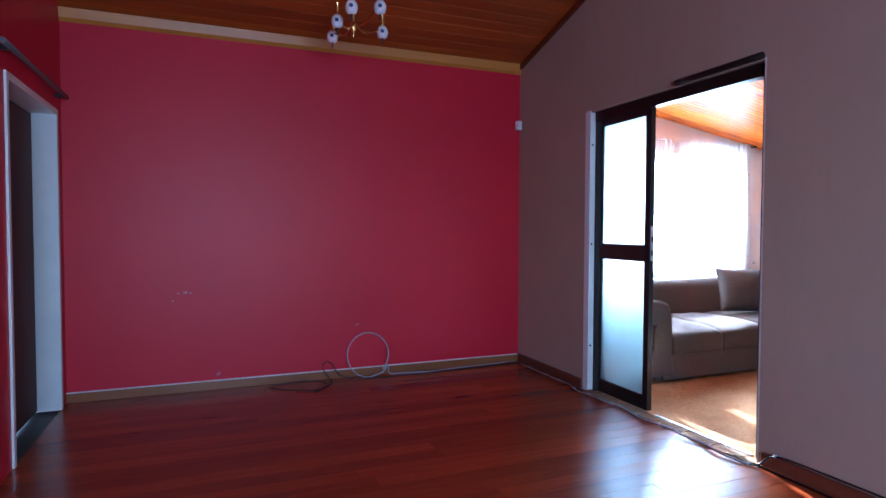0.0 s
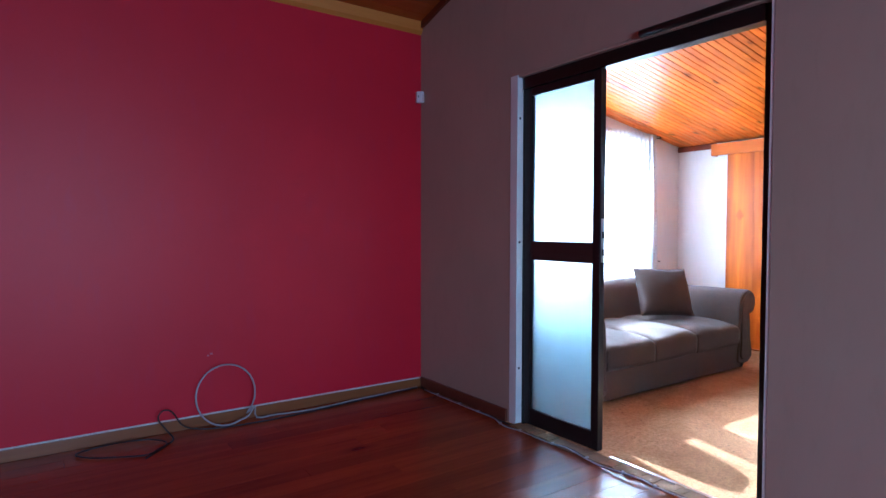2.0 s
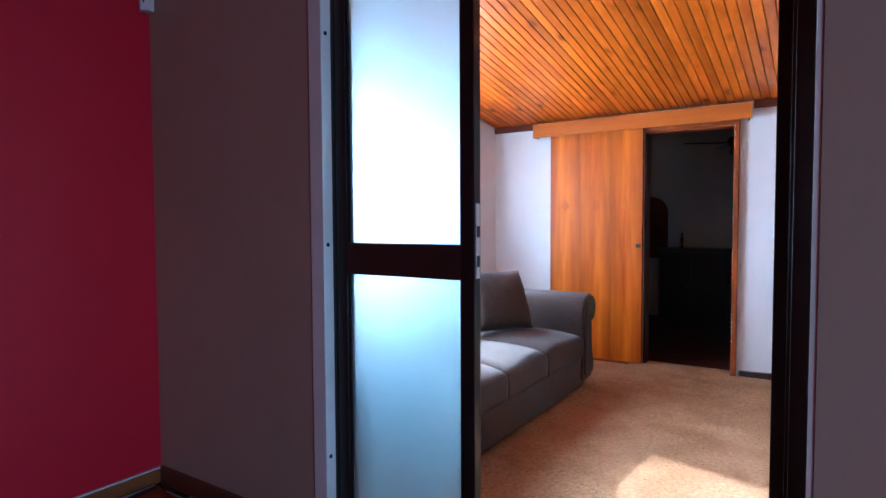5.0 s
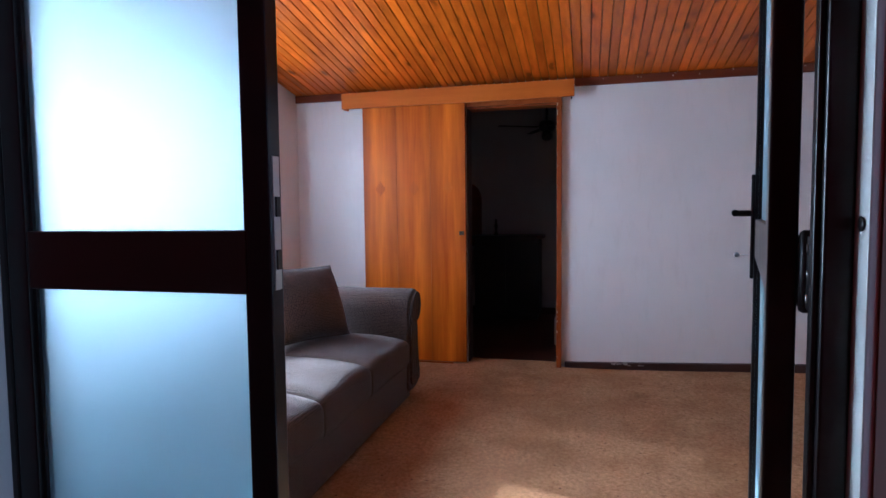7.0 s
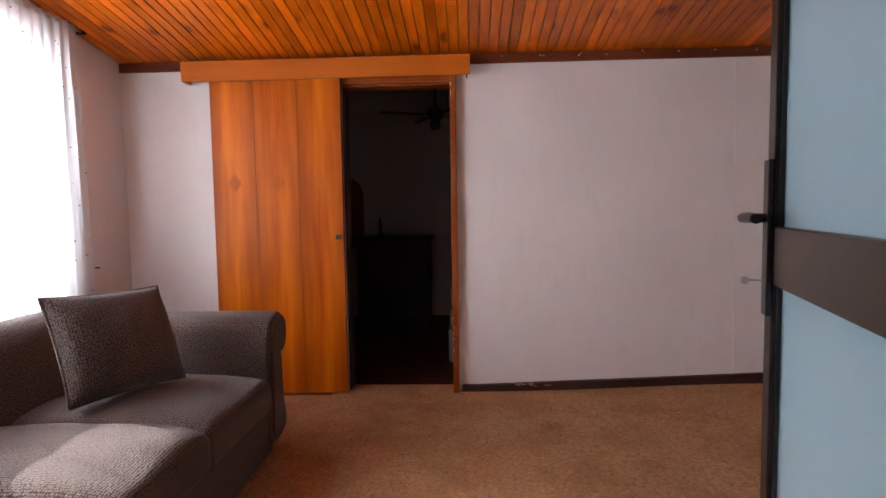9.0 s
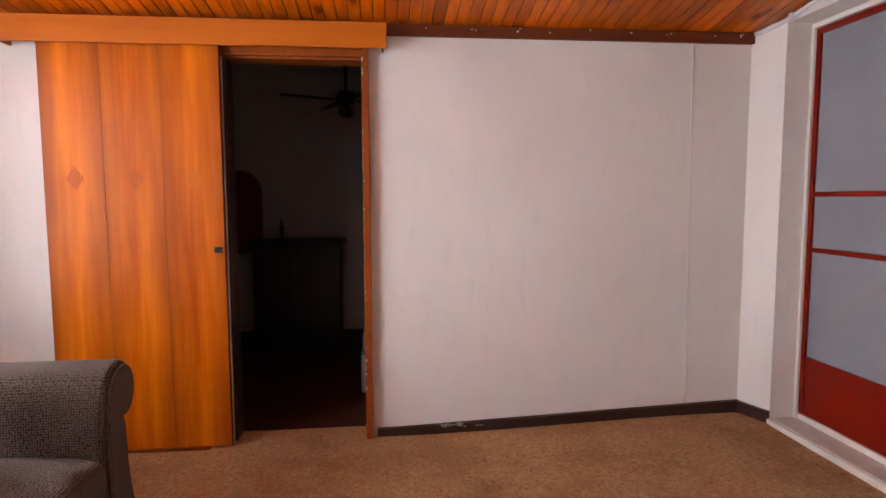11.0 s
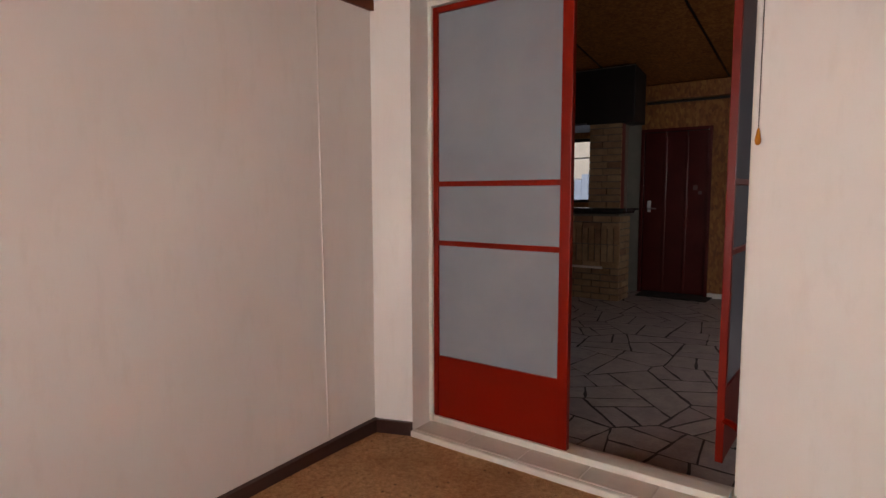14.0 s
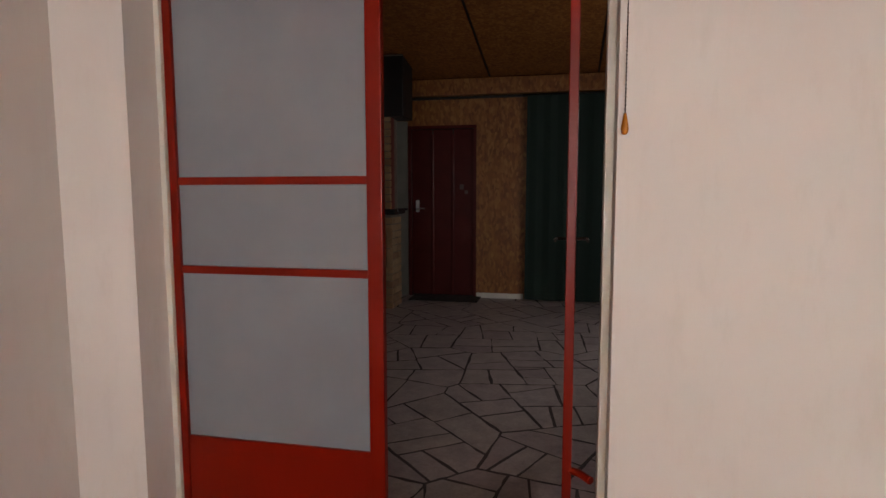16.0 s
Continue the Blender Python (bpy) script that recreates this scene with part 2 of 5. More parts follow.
def make_carpet():
    m, nt, b, out = tree("tan_carpet")
    v, rnd, raw = coords(nt)
    pile, tuft, patch, stain = noise_of(nt, v, 420, 3, 0.7), noise_of(nt, v, 46, 6, 0.85), noise_of(nt, v, 3.5, 5, 0.6), noise_of(nt, v, 1.1, 6, 0.65)
    c = ramp(nt, pile, [(0.32, (0.21, 0.090, 0.032)), (0.5, (0.55, 0.295, 0.140)), (0.68, (0.86, 0.57, 0.35))])
    c = mixc(nt, 0.6, c, ramp(nt, tuft, [(0.36, (0.22, 0.090, 0.031)), (0.64, (0.78, 0.46, 0.23))]))
    c = mixc(nt, ramp(nt, patch, [(0.40, (0.4,) * 3), (0.56, (0, 0, 0))]), c, (0.30, 0.13, 0.042))
    c = mixc(nt, ramp(nt, stain, [(0.6, (0, 0, 0)), (0.72, (0.5,) * 3)]), c, (0.16, 0.075, 0.025))
    vo = nd(nt, "ShaderNodeTexVoronoi", Scale=13.0)
    lk(nt, v, vo.inputs["Vector"])
    speck = ramp(nt, vo.outputs["Distance"], [(0.05, (0.8,) * 3), (0.10, (0, 0, 0))])
    c = mixc(nt, speck, c, (0.05, 0.028, 0.015))
    lk(nt, c, b.inputs["Base Color"])
    b.inputs["Roughness"].default_value = 1.0
    b.inputs["Specular IOR Level"].default_value = 0.1
    h = nd(nt, "ShaderNodeMath")
    h.operation = "ADD"
    lk(nt, pile, h.inputs[0])
    lk(nt, tuft, h.inputs[1])
    bump(nt, b, h.outputs[0], 0.9, 0.008)
    return m


def make_weave():
    """Coarse two-tone basket weave, laid flat on whichever side a face looks to."""
    m, nt, b, out = tree("grey_brown_woven_upholstery")
    v, rnd, raw = coords(nt)
    tc = nt.nodes.new("ShaderNodeTexCoord")
    nrm, ab = nt.nodes.new("ShaderNodeSeparateXYZ"), nt.nodes.new("ShaderNodeVectorMath")
    ab.operation = "ABSOLUTE"
    lk(nt, tc.outputs["Normal"], ab.inputs[0])
    lk(nt, ab.outputs[0], nrm.inputs[0])
    pos = nt.nodes.new("ShaderNodeSeparateXYZ")
    lk(nt, v, pos.inputs[0])
    cells = []
    for p, q in (("X", "Y"), ("Y", "Z"), ("X", "Z")):
        flat = nt.nodes.new("ShaderNodeCombineXYZ")
        lk(nt, pos.outputs[p], flat.inputs[0])
        lk(nt, pos.outputs[q], flat.inputs[1])
        vo = nd(nt, "ShaderNodeTexVoronoi", Scale=112.0, Randomness=0.42)
        vo.voronoi_dimensions = "2D"
        lk(nt, flat.outputs[0], vo.inputs["Vector"])
        cells.append(vo.outputs["Distance"])

    def over(axis, limit):
        g = nd(nt, "ShaderNodeMath")
        g.operation = "GREATER_THAN"
        lk(nt, nrm.outputs[axis], g.inputs[0])
        g.inputs[1].default_value = limit
        return g.outputs[0]

    side = mixc(nt, over("X", 0.62), cells[2], cells[1])
    knot = mixc(nt, over("Z", 0.62), side, cells[0])
    mott, slow = noise_of(nt, v, 60, 4, 0.7), noise_of(nt, v, 3, 3)
    c = ramp(nt, knot, [(0.18, (0.175, 0.118, 0.094)), (0.56, (0.014, 0.0092, 0.008))])
    c = mixc(nt, 0.3, c, ramp(nt, mott, [(0.3, (0.022, 0.0155, 0.013)), (0.7, (0.10, 0.074, 0.062))]))
    c = mixc(nt, ramp(nt, slow, [(0.4, (0, 0, 0)), (0.8, (0.25,) * 3)]), c, (0.075, 0.055, 0.046))
    lk(nt, c, b.inputs["Base Color"])
    b.inputs["Roughness"].default_value = 0.92
    b.inputs["Specular IOR Level"].default_value = 0.2
    b.inputs["Sheen Weight"].default_value = 0.15
    bump(nt, b, knot, 0.7, -0.004)
    return m


def make_frosted():
    m, nt, b, out = tree("frosted_glass")
    b.inputs["Base Color"].default_value = (0.72, 0.88, 0.95, 1)
    b.inputs["Transmission Weight"].default_value = 1.0
    b.inputs["Roughness"].default_value = 0.6
    b.inputs["IOR"].default_value = 1.3
    dif, trl = nt.nodes.new("ShaderNodeBsdfDiffuse"), nt.nodes.new("ShaderNodeBsdfTranslucent")
    dif.inputs["Color"].default_value, trl.inputs["Color"].default_value = (0.48, 0.68, 0.74, 1), (0.37, 0.58, 0.655, 1)
    etch, face = nt.nodes.new("ShaderNodeMixShader"), nt.nodes.new("ShaderNodeMixShader")
    etch.inputs[0].default_value, face.inputs[0].default_value = 0.6, 0.4
    lk(nt, dif.outputs[0], etch.inputs[1])
    lk(nt, trl.outputs[0], etch.inputs[2])
    lk(nt, b.outputs[0], face.inputs[1])
    lk(nt, etch.outputs[0], face.inputs[2])
    lk(nt, face.outputs[0], out.inputs["Surface"])
    return m


def make_obscure():
    """Obscured panes painted grey-blue, letting a little light through."""
    m, nt, b, out = tree("obscured_grey_glass")
    v, rnd, raw = coords(nt)
    c = ramp(nt, noise_of(nt, v, 2.5, 4), [(0.3, (0.22, 0.235, 0.27)), (0.7, (0.26, 0.275, 0.31))])
    lk(nt, c, b.inputs["Base Color"])
    b.inputs["Roughness"].default_value = 0.14
    bump(nt, b, noise_of(nt, v, 300, 2), 0.06, 0.001)
    return m


def make_clear():
    m, nt, b, out = tree("clear_glass")
    b.inputs["Base Color"].default_value = (0.93, 0.97, 0.98, 1)
    b.inputs["Transmission Weight"].default_value = 1.0
    b.inputs["Roughness"].default_value = 0.0
    b.inputs["IOR"].default_value = 1.15
    return m


def make_sheer(name, thin, white=0.85):
    m, nt, b, out = tree(name)
    v, rnd, raw = coords(nt)
    vo = nd(nt, "ShaderNodeTexVoronoi", Scale=21.0)
    lk(nt, v, vo.inputs["Vector"])
    dots = ramp(nt, vo.outputs["Distance"], [(0.0, (1, 1, 1)), (0.11, (1, 1, 1)), (0.13, (0, 0, 0))])
    col = mixc(nt, dots, (white, white, white * 0.99), (0.42, 0.22, 0.13))
    dif, trl, tra = nt.nodes.new("ShaderNodeBsdfDiffuse"), nt.nodes.new("ShaderNodeBsdfTranslucent"), nt.nodes.new("ShaderNodeBsdfTransparent")
    lk(nt, col, dif.inputs["Color"])
    lk(nt, col, trl.inputs["Color"])
    a, c = nt.nodes.new("ShaderNodeMixShader"), nt.nodes.new("ShaderNodeMixShader")
    a.inputs[0].default_value = 0.7
    lk(nt, dif.outputs[0], a.inputs[1])
    lk(nt, trl.outputs[0], a.inputs[2])
    fold = nd(nt, "ShaderNodeMapping", Scale=(1.0, 0.0, 0.03))
    lk(nt, raw, fold.inputs["Vector"])
    band = ramp(nt, noise_of(nt, fold.outputs[0], 26, 2, 0.6), [(0.34, (thin * 0.35,) * 3), (0.46, (min(1.0, thin * 1.25),) * 3)])
    gap = mixc(nt, dots, band, (0.03, 0.03, 0.03))
    lk(nt, gap, c.inputs[0])
    lk(nt, a.outputs[0], c.inputs[1])
    lk(nt, tra.outputs[0], c.inputs[2])
    lk(nt, c.outputs[0], out.inputs["Surface"])
    return m


def make_osb():
    m, nt, b, out = tree("osb_strand_board")
    v, rnd, raw = coords(nt)
    vo = nd(nt, "ShaderNodeTexVoronoi", Scale=42.0)
    mp = nd(nt, "ShaderNodeMapping", Scale=(1.0, 1.0, 0.45), Rotation=(0.3, 0.2, 0.7))
    lk(nt, v, mp.inputs["Vector"])
    lk(nt, mp.outputs[0], vo.inputs["Vector"])
    bw = nt.nodes.new("ShaderNodeRGBToBW")
    lk(nt, vo.outputs["Color"], bw.inputs[0])
    c = ramp(nt, bw.outputs[0], [(0.2, (0.19, 0.055, 0.012)), (0.55, (0.31, 0.105, 0.022)), (0.85, (0.44, 0.18, 0.048))])
    lk(nt, mixc(nt, 0.35, c, ramp(nt, noise_of(nt, v, 8, 5), [(0.3, (0.12, 0.042, 0.010)), (0.7, (0.34, 0.14, 0.032))])), b.inputs["Base Color"])
    b.inputs["Roughness"].default_value = 0.55
    bump(nt, b, bw.outputs[0], 0.3, 0.002)
    return m


def make_piece(name, a, b_, c_, rough, grain, relief, dist):
    """Stone or brick: tone by each piece's random number, grain inside it."""
    m, nt, b, out = tree(name)
    v, rnd, raw = coords(nt)
    tone = ramp(nt, rnd, [(0.0, a), (0.5, b_), (1.0, c_)])
    n1, n2 = noise_of(nt, v, 9, 6, 0.65), noise_of(nt, v, grain, 4, 0.7)
    c = mixc(nt, 1.0, tone, ramp(nt, n1, [(0.3, (0.7,) * 3), (0.7, (1.15,) * 3)]), "MULTIPLY")
    c = mixc(nt, 1.0, c, ramp(nt, n2, [(0.3, (0.8,) * 3), (0.7, (1.12,) * 3)]), "MULTIPLY")
    lk(nt, c, b.inputs["Base Color"])
    b.inputs["Roughness"].default_value = rough
    bump(nt, b, n2, relief, dist)
    return m


CARPET, WEAVE, FROSTED, OBSCURE, CLEAR, SHEER, OSB = make_carpet(), make_weave(), make_frosted(), make_obscure(), make_clear(), make_sheer("dotted_sheer_voile", 0.08, 0.77), make_osb()
VOILE = make_sheer("thin_sheer_voile", 0.92)
SLATE = make_piece("slate_paving", (0.29, 0.222, 0.21), (0.39, 0.318, 0.30), (0.35, 0.285, 0.25), 0.40, 60, 0.4, 0.004)
BRICK = make_piece("buff_face_brick", (0.30, 0.17, 0.085), (0.40, 0.26, 0.14), (0.25, 0.13, 0.07), 0.85, 90, 0.5, 0.003)

# ---- building helpers ----
def box(bm, x0, x1, y0, y1, z0, z1, bev=0.0):
    tmp = bmesh.new()
    bmesh.ops.create_cube(tmp, size=1.0)
    for v in tmp.verts:
        v.co = Vector((x0 + (v.co.x + 0.5) * (x1 - x0), y0 + (v.co.y + 0.5) * (y1 - y0), z0 + (v.co.z + 0.5) * (z1 - z0)))
    if bev:
        bmesh.ops.bevel(tmp, geom=tmp.edges[:], offset=bev, segments=2, affect="EDGES", profile=0.6)
    return join(bm, tmp)


def join(bm, tmp):
    """Adds the bmesh tmp to bm and frees it."""
    table = {v: bm.verts.new(v.co) for v in tmp.verts}
    for f in tmp.faces:
        g = bm.faces.new([table[v] for v in f.verts])
        g.smooth = f.smooth
    tmp.free()
    return bm


def boxbm(*a, **k):
    return box(bmesh.new(), *a, **k)


def lathe(profile, centre, seg=20, axis="z"):
    """A turned body from (radius, height) pairs."""
    bm = bmesh.new()
    rings = []
    for r, h in profile:
        ring = []
        for i in range(seg):
            a = 2 * math.pi * i / seg
            p = (r * math.cos(a), r * math.sin(a), h)
            p = {"z": p, "y": (p[0], p[2], p[1]), "x": (p[2], p[0], p[1])}[axis]
            ring.append(bm.verts.new(Vector(p) + Vector(centre)))
        rings.append(ring)
    for a, b in zip(rings, rings[1:]):
        for i in range(seg):
            f = bm.faces.new((a[i], a[(i + 1) % seg], b[(i + 1) % seg], b[i]))
            f.smooth = True
    bm.faces.new(rings[0][::-1])
    bm.faces.new(rings[-1])
    bmesh.ops.recalc_face_normals(bm, faces=bm.faces)
    return bm


def sweep(points, radius, seg=8, smooth=4):
    """A round tube along points, rounded by a Catmull-Rom spline."""
    p = [Vector(q) for q in points]
    if smooth > 1 and len(p) > 2:
        e = [2 * p[0] - p[1]] + p + [2 * p[-1] - p[-2]]
        fine = []
        for i in range(1, len(e) - 2):
            for k in range(smooth):
                t = k / smooth
                a, b, c, d = e[i - 1], e[i], e[i + 1], e[i + 2]
                fine.append(0.5 * ((2 * b) + (c - a) * t + (2 * a - 5 * b + 4 * c - d) * t * t + (3 * b - a - 3 * c + d) * t ** 3))
        p = fine + [p[-1]]
    bm = bmesh.new()
    rings, side = [], None
    for i, q in enumerate(p):
        way = (p[min(i + 1, len(p) - 1)] - p[max(i - 1, 0)]).normalized()
        if side is None:
            side = way.orthogonal().normalized()
        side = (side - way * side.dot(way)).normalized()
        up = way.cross(side)
        rings.append([bm.verts.new(q + radius * (math.cos(2 * math.pi * k / seg) * side + math.sin(2 * math.pi * k / seg) * up)) for k in range(seg)])
    for a, b in zip(rings, rings[1:]):
        for k in range(seg):
            bm.faces.new((a[k], a[(k + 1) % seg], b[(k + 1) % seg], b[k])).smooth = True
    bm.faces.new(rings[0][::-1])
    bm.faces.new(rings[-1])
    bmesh.ops.recalc_face_normals(bm, faces=bm.faces)
    return bm


def extrude(outline, y0, y1, plane="xz", bev=0.0):
    """A solid of a closed outline, in the plane named, pulled along the third axis from y0 to y1."""
    bm = bmesh.new()
    put = {"xz": lambda a, b, d: (a, d, b), "yz": lambda a, b, d: (d, a, b), "xy": lambda a, b, d: (a, b, d)}[plane]
    lo = [bm.verts.new(put(a, b, y0)) for a, b in outline]
    hi = [bm.verts.new(put(a, b, y1)) for a, b in outline]
    n = len(outline)
    caps = [bm.faces.new(lo[::-1]), bm.faces.new(hi)]
    for i in range(n):
        bm.faces.new((lo[i], lo[(i + 1) % n], hi[(i + 1) % n], hi[i]))
    bmesh.ops.recalc_face_normals(bm, faces=bm.faces)
    if bev:
        edges = list({e for f in caps for e in f.edges})
        bmesh.ops.bevel(bm, geom=edges, offset=bev, segments=3, affect="EDGES", profile=0.5)
    return bm


def smooth_all(bm):
    for f in bm.faces:
        f.smooth = True
    return bm


PLACE = {}


def mesh_of(name, bm, material):
    me = bpy.data.meshes.new(name)
    bm.to_mesh(me)
    bm.free()
    me.materials.append(material)
    return me


def part(name, bm, material, parent, label="", local=False):
    """One mesh under a thing or a part; bm is in world metres unless local."""
    base = PLACE.get(parent, Vector())
    if not local:
        bmesh.ops.translate(bm, verts=bm.verts, vec=-base)
    ob = new(name, mesh_of(name, bm, material))
    ob.parent = parent
    PLACE[ob] = base
    if label:
        ob["label"] = label
    return ob


def thing(name, at, label, category, group="", kind=""):
    ob = new(name)
    ob.location = at
    PLACE[ob] = Vector(at)
    return tagged(ob, label, category, group, kind)


def solid(name, bm, material, label, category, group="", kind="", at=(0, 0, 0)):
    """A thing that is one mesh, with its origin at its base."""
    bmesh.ops.translate(bm, verts=bm.verts, vec=-Vector(at))
    ob = new(name, mesh_of(name, bm, material))
    ob.location = at
    PLACE[ob] = Vector(at)
    return tagged(ob, label, category, group, kind)


def wall(name, axis, d0, d1, a0, a1, z0, z1, holes, material, label):
    """A wall of thickness d0..d1 along axis, from a0 to a1, with through openings (a, b, za, zb)."""
    aa = sorted({a0, a1, *[h[0] for h in holes], *[h[1] for h in holes]})
    zz = sorted({z0, z1, *[h[2] for h in holes], *[h[3] for h in holes]})
    full = {}
    for i in range(len(aa) - 1):
        for j in range(len(zz) - 1):
            ca, cz = (aa[i] + aa[i + 1]) / 2, (zz[j] + zz[j + 1]) / 2
            full[i, j] = not any(h[0] < ca < h[1] and h[2] < cz < h[3] for h in holes)
    bm = bmesh.new()
    pt = (lambda d, a, z: (d, a, z)) if axis == "x" else (lambda d, a, z: (a, d, z))

    def quad(*c):
        bm.faces.new([bm.verts.new(pt(*q)) for q in c])

    for (i, j), on in full.items():
        if not on:
            continue
        a, b, c, e = aa[i], aa[i + 1], zz[j], zz[j + 1]
        quad((d0, a, c), (d0, b, c), (d0, b, e), (d0, a, e))
        quad((d1, a, c), (d1, b, c), (d1, b, e), (d1, a, e))
        if not full.get((i - 1, j)):
            quad((d0, a, c), (d1, a, c), (d1, a, e), (d0, a, e))
        if not full.get((i + 1, j)):
            quad((d0, b, c), (d1, b, c), (d1, b, e), (d0, b, e))
        if not full.get((i, j - 1)):
            quad((d0, a, c), (d0, b, c), (d1, b, c), (d1, a, c))
        if not full.get((i, j + 1)):
            quad((d0, a, e), (d0, b, e), (d1, b, e), (d1, a, e))
    bmesh.ops.remove_doubles(bm, verts=bm.verts, dist=1e-5)
    bmesh.ops.recalc_face_normals(bm, faces=bm.faces)
    return solid(name, bm, material, label, "wall", kind="structure")


# ---- the shell ----
CARPET_Z = 0.0


def rise(y):
    """How far the carpet creeps up towards the double doors."""
    f = min(1.0, max(0.0, (3.1 - y) / 2.0))
    return 0.055 * f * f * (3 - 2 * f)


R2 = lambda x: 2.185 + 0.17 * (7.665 - x)            # ceiling height of the carpeted room
R1 = lambda y: 2.83 + 0.285 * (5.27 - y) if y > 1.4 else 2.83 + 0.285 * (y + 2.47)
R3 = lambda y: 2.58 + 0.16 * (y + 4.28)              # ceiling height of the paved room

wall("wall_red", "y", 5.27, 5.45, 0.12, 4.04, 0, 3.1, [], RED_PAINT, "crimson painted plaster wall with faint blue sheen")
wall("wall_west", "x", 0.12, 0.30, -2.4, 5.27, 0, 4.2, [(4.02, 5.13, 0, 2.09)], RED_PAINT, "crimson painted side wall with a doorway")
wall("wall_south", "y", -2.4, -2.2, 0.30, 4.04, 0, 3.2, [(0.5, 2.5, 0.85, 2.15)], GREY_PAINT, "taupe painted end wall with a window")
wall("wall_divider", "x", 4.04, 4.115, -2.4, 5.45, 0, 4.2, [(2.622, 4.22, 0, 2.20)], GREY_PAINT, "taupe painted plaster wall around the doorway")
wall("wall_divider_inner", "x", 4.115, 4.19, 0.7, 5.45, 0, 3.4, [(2.622, 4.22, 0, 2.20)], WHITE_PAINT, "white painted plaster wall beside the doorway")
wall("wall_north", "y", 5.39, 5.60, 4.19, 7.80, 0, 3.0, [(4.72, 7.02, 0.74, 2.12)], WHITE_PAINT, "white painted wall with a wide bright window")
wall("wall_east", "x", 7.665, 7.80, 0.88, 5.39, 0, 2.5, [(3.225, 3.93, 0, 2.02)], WHITE_PAINT, "white painted plaster wall with a doorway")
wall("wall_garden_room", "y", 0.70, 0.88, 4.19, 7.80, 0, 3.4, [(6.035, 7.475, 0, 2.185)], WHITE_PAINT, "white painted thick wall around double doors")
wall("wall_paved_south", "y", -4.46, -4.28, 4.2, 11.0, 0, 3.2, [(8.30, 9.98, 1.14, 2.0), (7.225, 8.06, 0, 2.06)], OSB, "strand board clad wall behind the braai")
wall("wall_paved_east", "x", 10.8, 11.0, -4.28, 1.06, 0, 3.8, [], OSB, "strand board clad end wall")
# opening out of view, added to carry the lamp for the paving
wall("wall_paved_west", "x", 4.2, 4.4, -4.28, 0.7, 0, 3.8, [(-2.7, -0.7, 1.0, 2.1)], OSB, "strand board clad end wall")
wall("wall_paved_north", "y", 0.80, 1.06, 7.80, 10.8, 0, 3.8, [], DARK_ROOM, "plain plaster wall of the paved room")
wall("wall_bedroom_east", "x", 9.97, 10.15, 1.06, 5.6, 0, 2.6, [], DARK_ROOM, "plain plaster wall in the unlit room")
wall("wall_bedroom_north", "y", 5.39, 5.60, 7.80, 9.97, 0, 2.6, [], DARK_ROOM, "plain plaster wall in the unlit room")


def slab(name, x0, x1, y0, y1, height, thick, material, label, category="ceiling"):
    """A plain sloping slab above the boards."""
    bm = bmesh.new()
    c = [(x0, y0), (x1, y0), (x1, y1), (x0, y1)]
    lo = [bm.verts.new((x, y, height(x, y))) for x, y in c]
    hi = [bm.verts.new((x, y, height(x, y) + thick)) for x, y in c]
    bm.faces.new(lo[::-1]), bm.faces.new(hi)
    for i in range(4):
        bm.faces.new((lo[i], lo[(i + 1) % 4], hi[(i + 1) % 4], hi[i]))
    return solid(name, bm, material, label, category, kind="structure")


def board_ceiling(name, x0, x1, y0, y1, height, width, material, label, gap=0.0035):
    """Tongue-and-groove boards along x with chamfered, recessed joints, in one mesh."""
    bm = bmesh.new()
    n = int(round((y1 - y0) / width))
    w = (y1 - y0) / n
    prof = [(gap / 2, 0.012), (gap / 2, 0.003), (gap / 2 + 0.003, 0.0), (w - gap / 2 - 0.003, 0.0), (w - gap / 2, 0.003), (w - gap / 2, 0.012)]
    for i in range(n):
        a = [bm.verts.new((x0, y0 + i * w + u, height(x0, y0 + i * w + u) + v)) for u, v in prof]
        b = [bm.verts.new((x1, y0 + i * w + u, height(x1, y0 + i * w + u) + v)) for u, v in prof]
        for k in range(len(prof)):
            q = (k + 1) % len(prof)
            bm.faces.new((a[k], a[q], b[q], b[k]))
    bmesh.ops.recalc_face_normals(bm, faces=bm.faces)
    return solid(name, bm, material, label, "ceiling", kind="structure")


solid("wall_corner_return", extrude([(7.665, 1.10), (7.665, 0.88), (7.475, 0.88), (7.475, 1.03)], 0, 2.5, "xy"), WHITE_PAINT, "white splayed wall return by the double doors", "wall", kind="structure")
solid("wall_lintel", boxbm(6.0, 7.475, 0.88, 1.03, 2.188, 2.62), WHITE_PAINT, "white plastered lintel above the double doors", "wall", kind="structure")
board_ceiling("ceiling_carpeted_room", 4.19, 7.665, 0.88, 5.39, lambda x, y: R2(x), 0.060, PINE, "varnished orange pine tongue and groove ceiling")
slab("ceiling_backing", 4.19, 7.9, 0.8, 5.7, lambda x, y: R2(x) + 0.011, 0.15, BLACK_WOOD, "dark roof deck over the pine boards")
board_ceiling("ceiling_red_room", 0.30, 4.04, 1.4, 5.27, lambda x, y: R1(y), 0.11, DARK_PINE, "darker reddish pine board ceiling")
slab("ceiling_red_north", 0.1, 4.10, 1.4, 5.6, lambda x, y: R1(max(y, 1.401)) + 0.011, 0.15, BLACK_WOOD, "dark roof deck over the darker pine boards")
slab("ceiling_red_south", 0.1, 4.10, -2.5, 1.4, lambda x, y: R1(min(y, 1.399)), 0.15, DARK_PINE, "darker reddish pine ceiling on the far slope")
slab("ceiling_paved_room", 4.2, 11.0, -4.46, 1.06, lambda x, y: R3(y), 0.12, OSB, "strand board ceiling with dark joints")
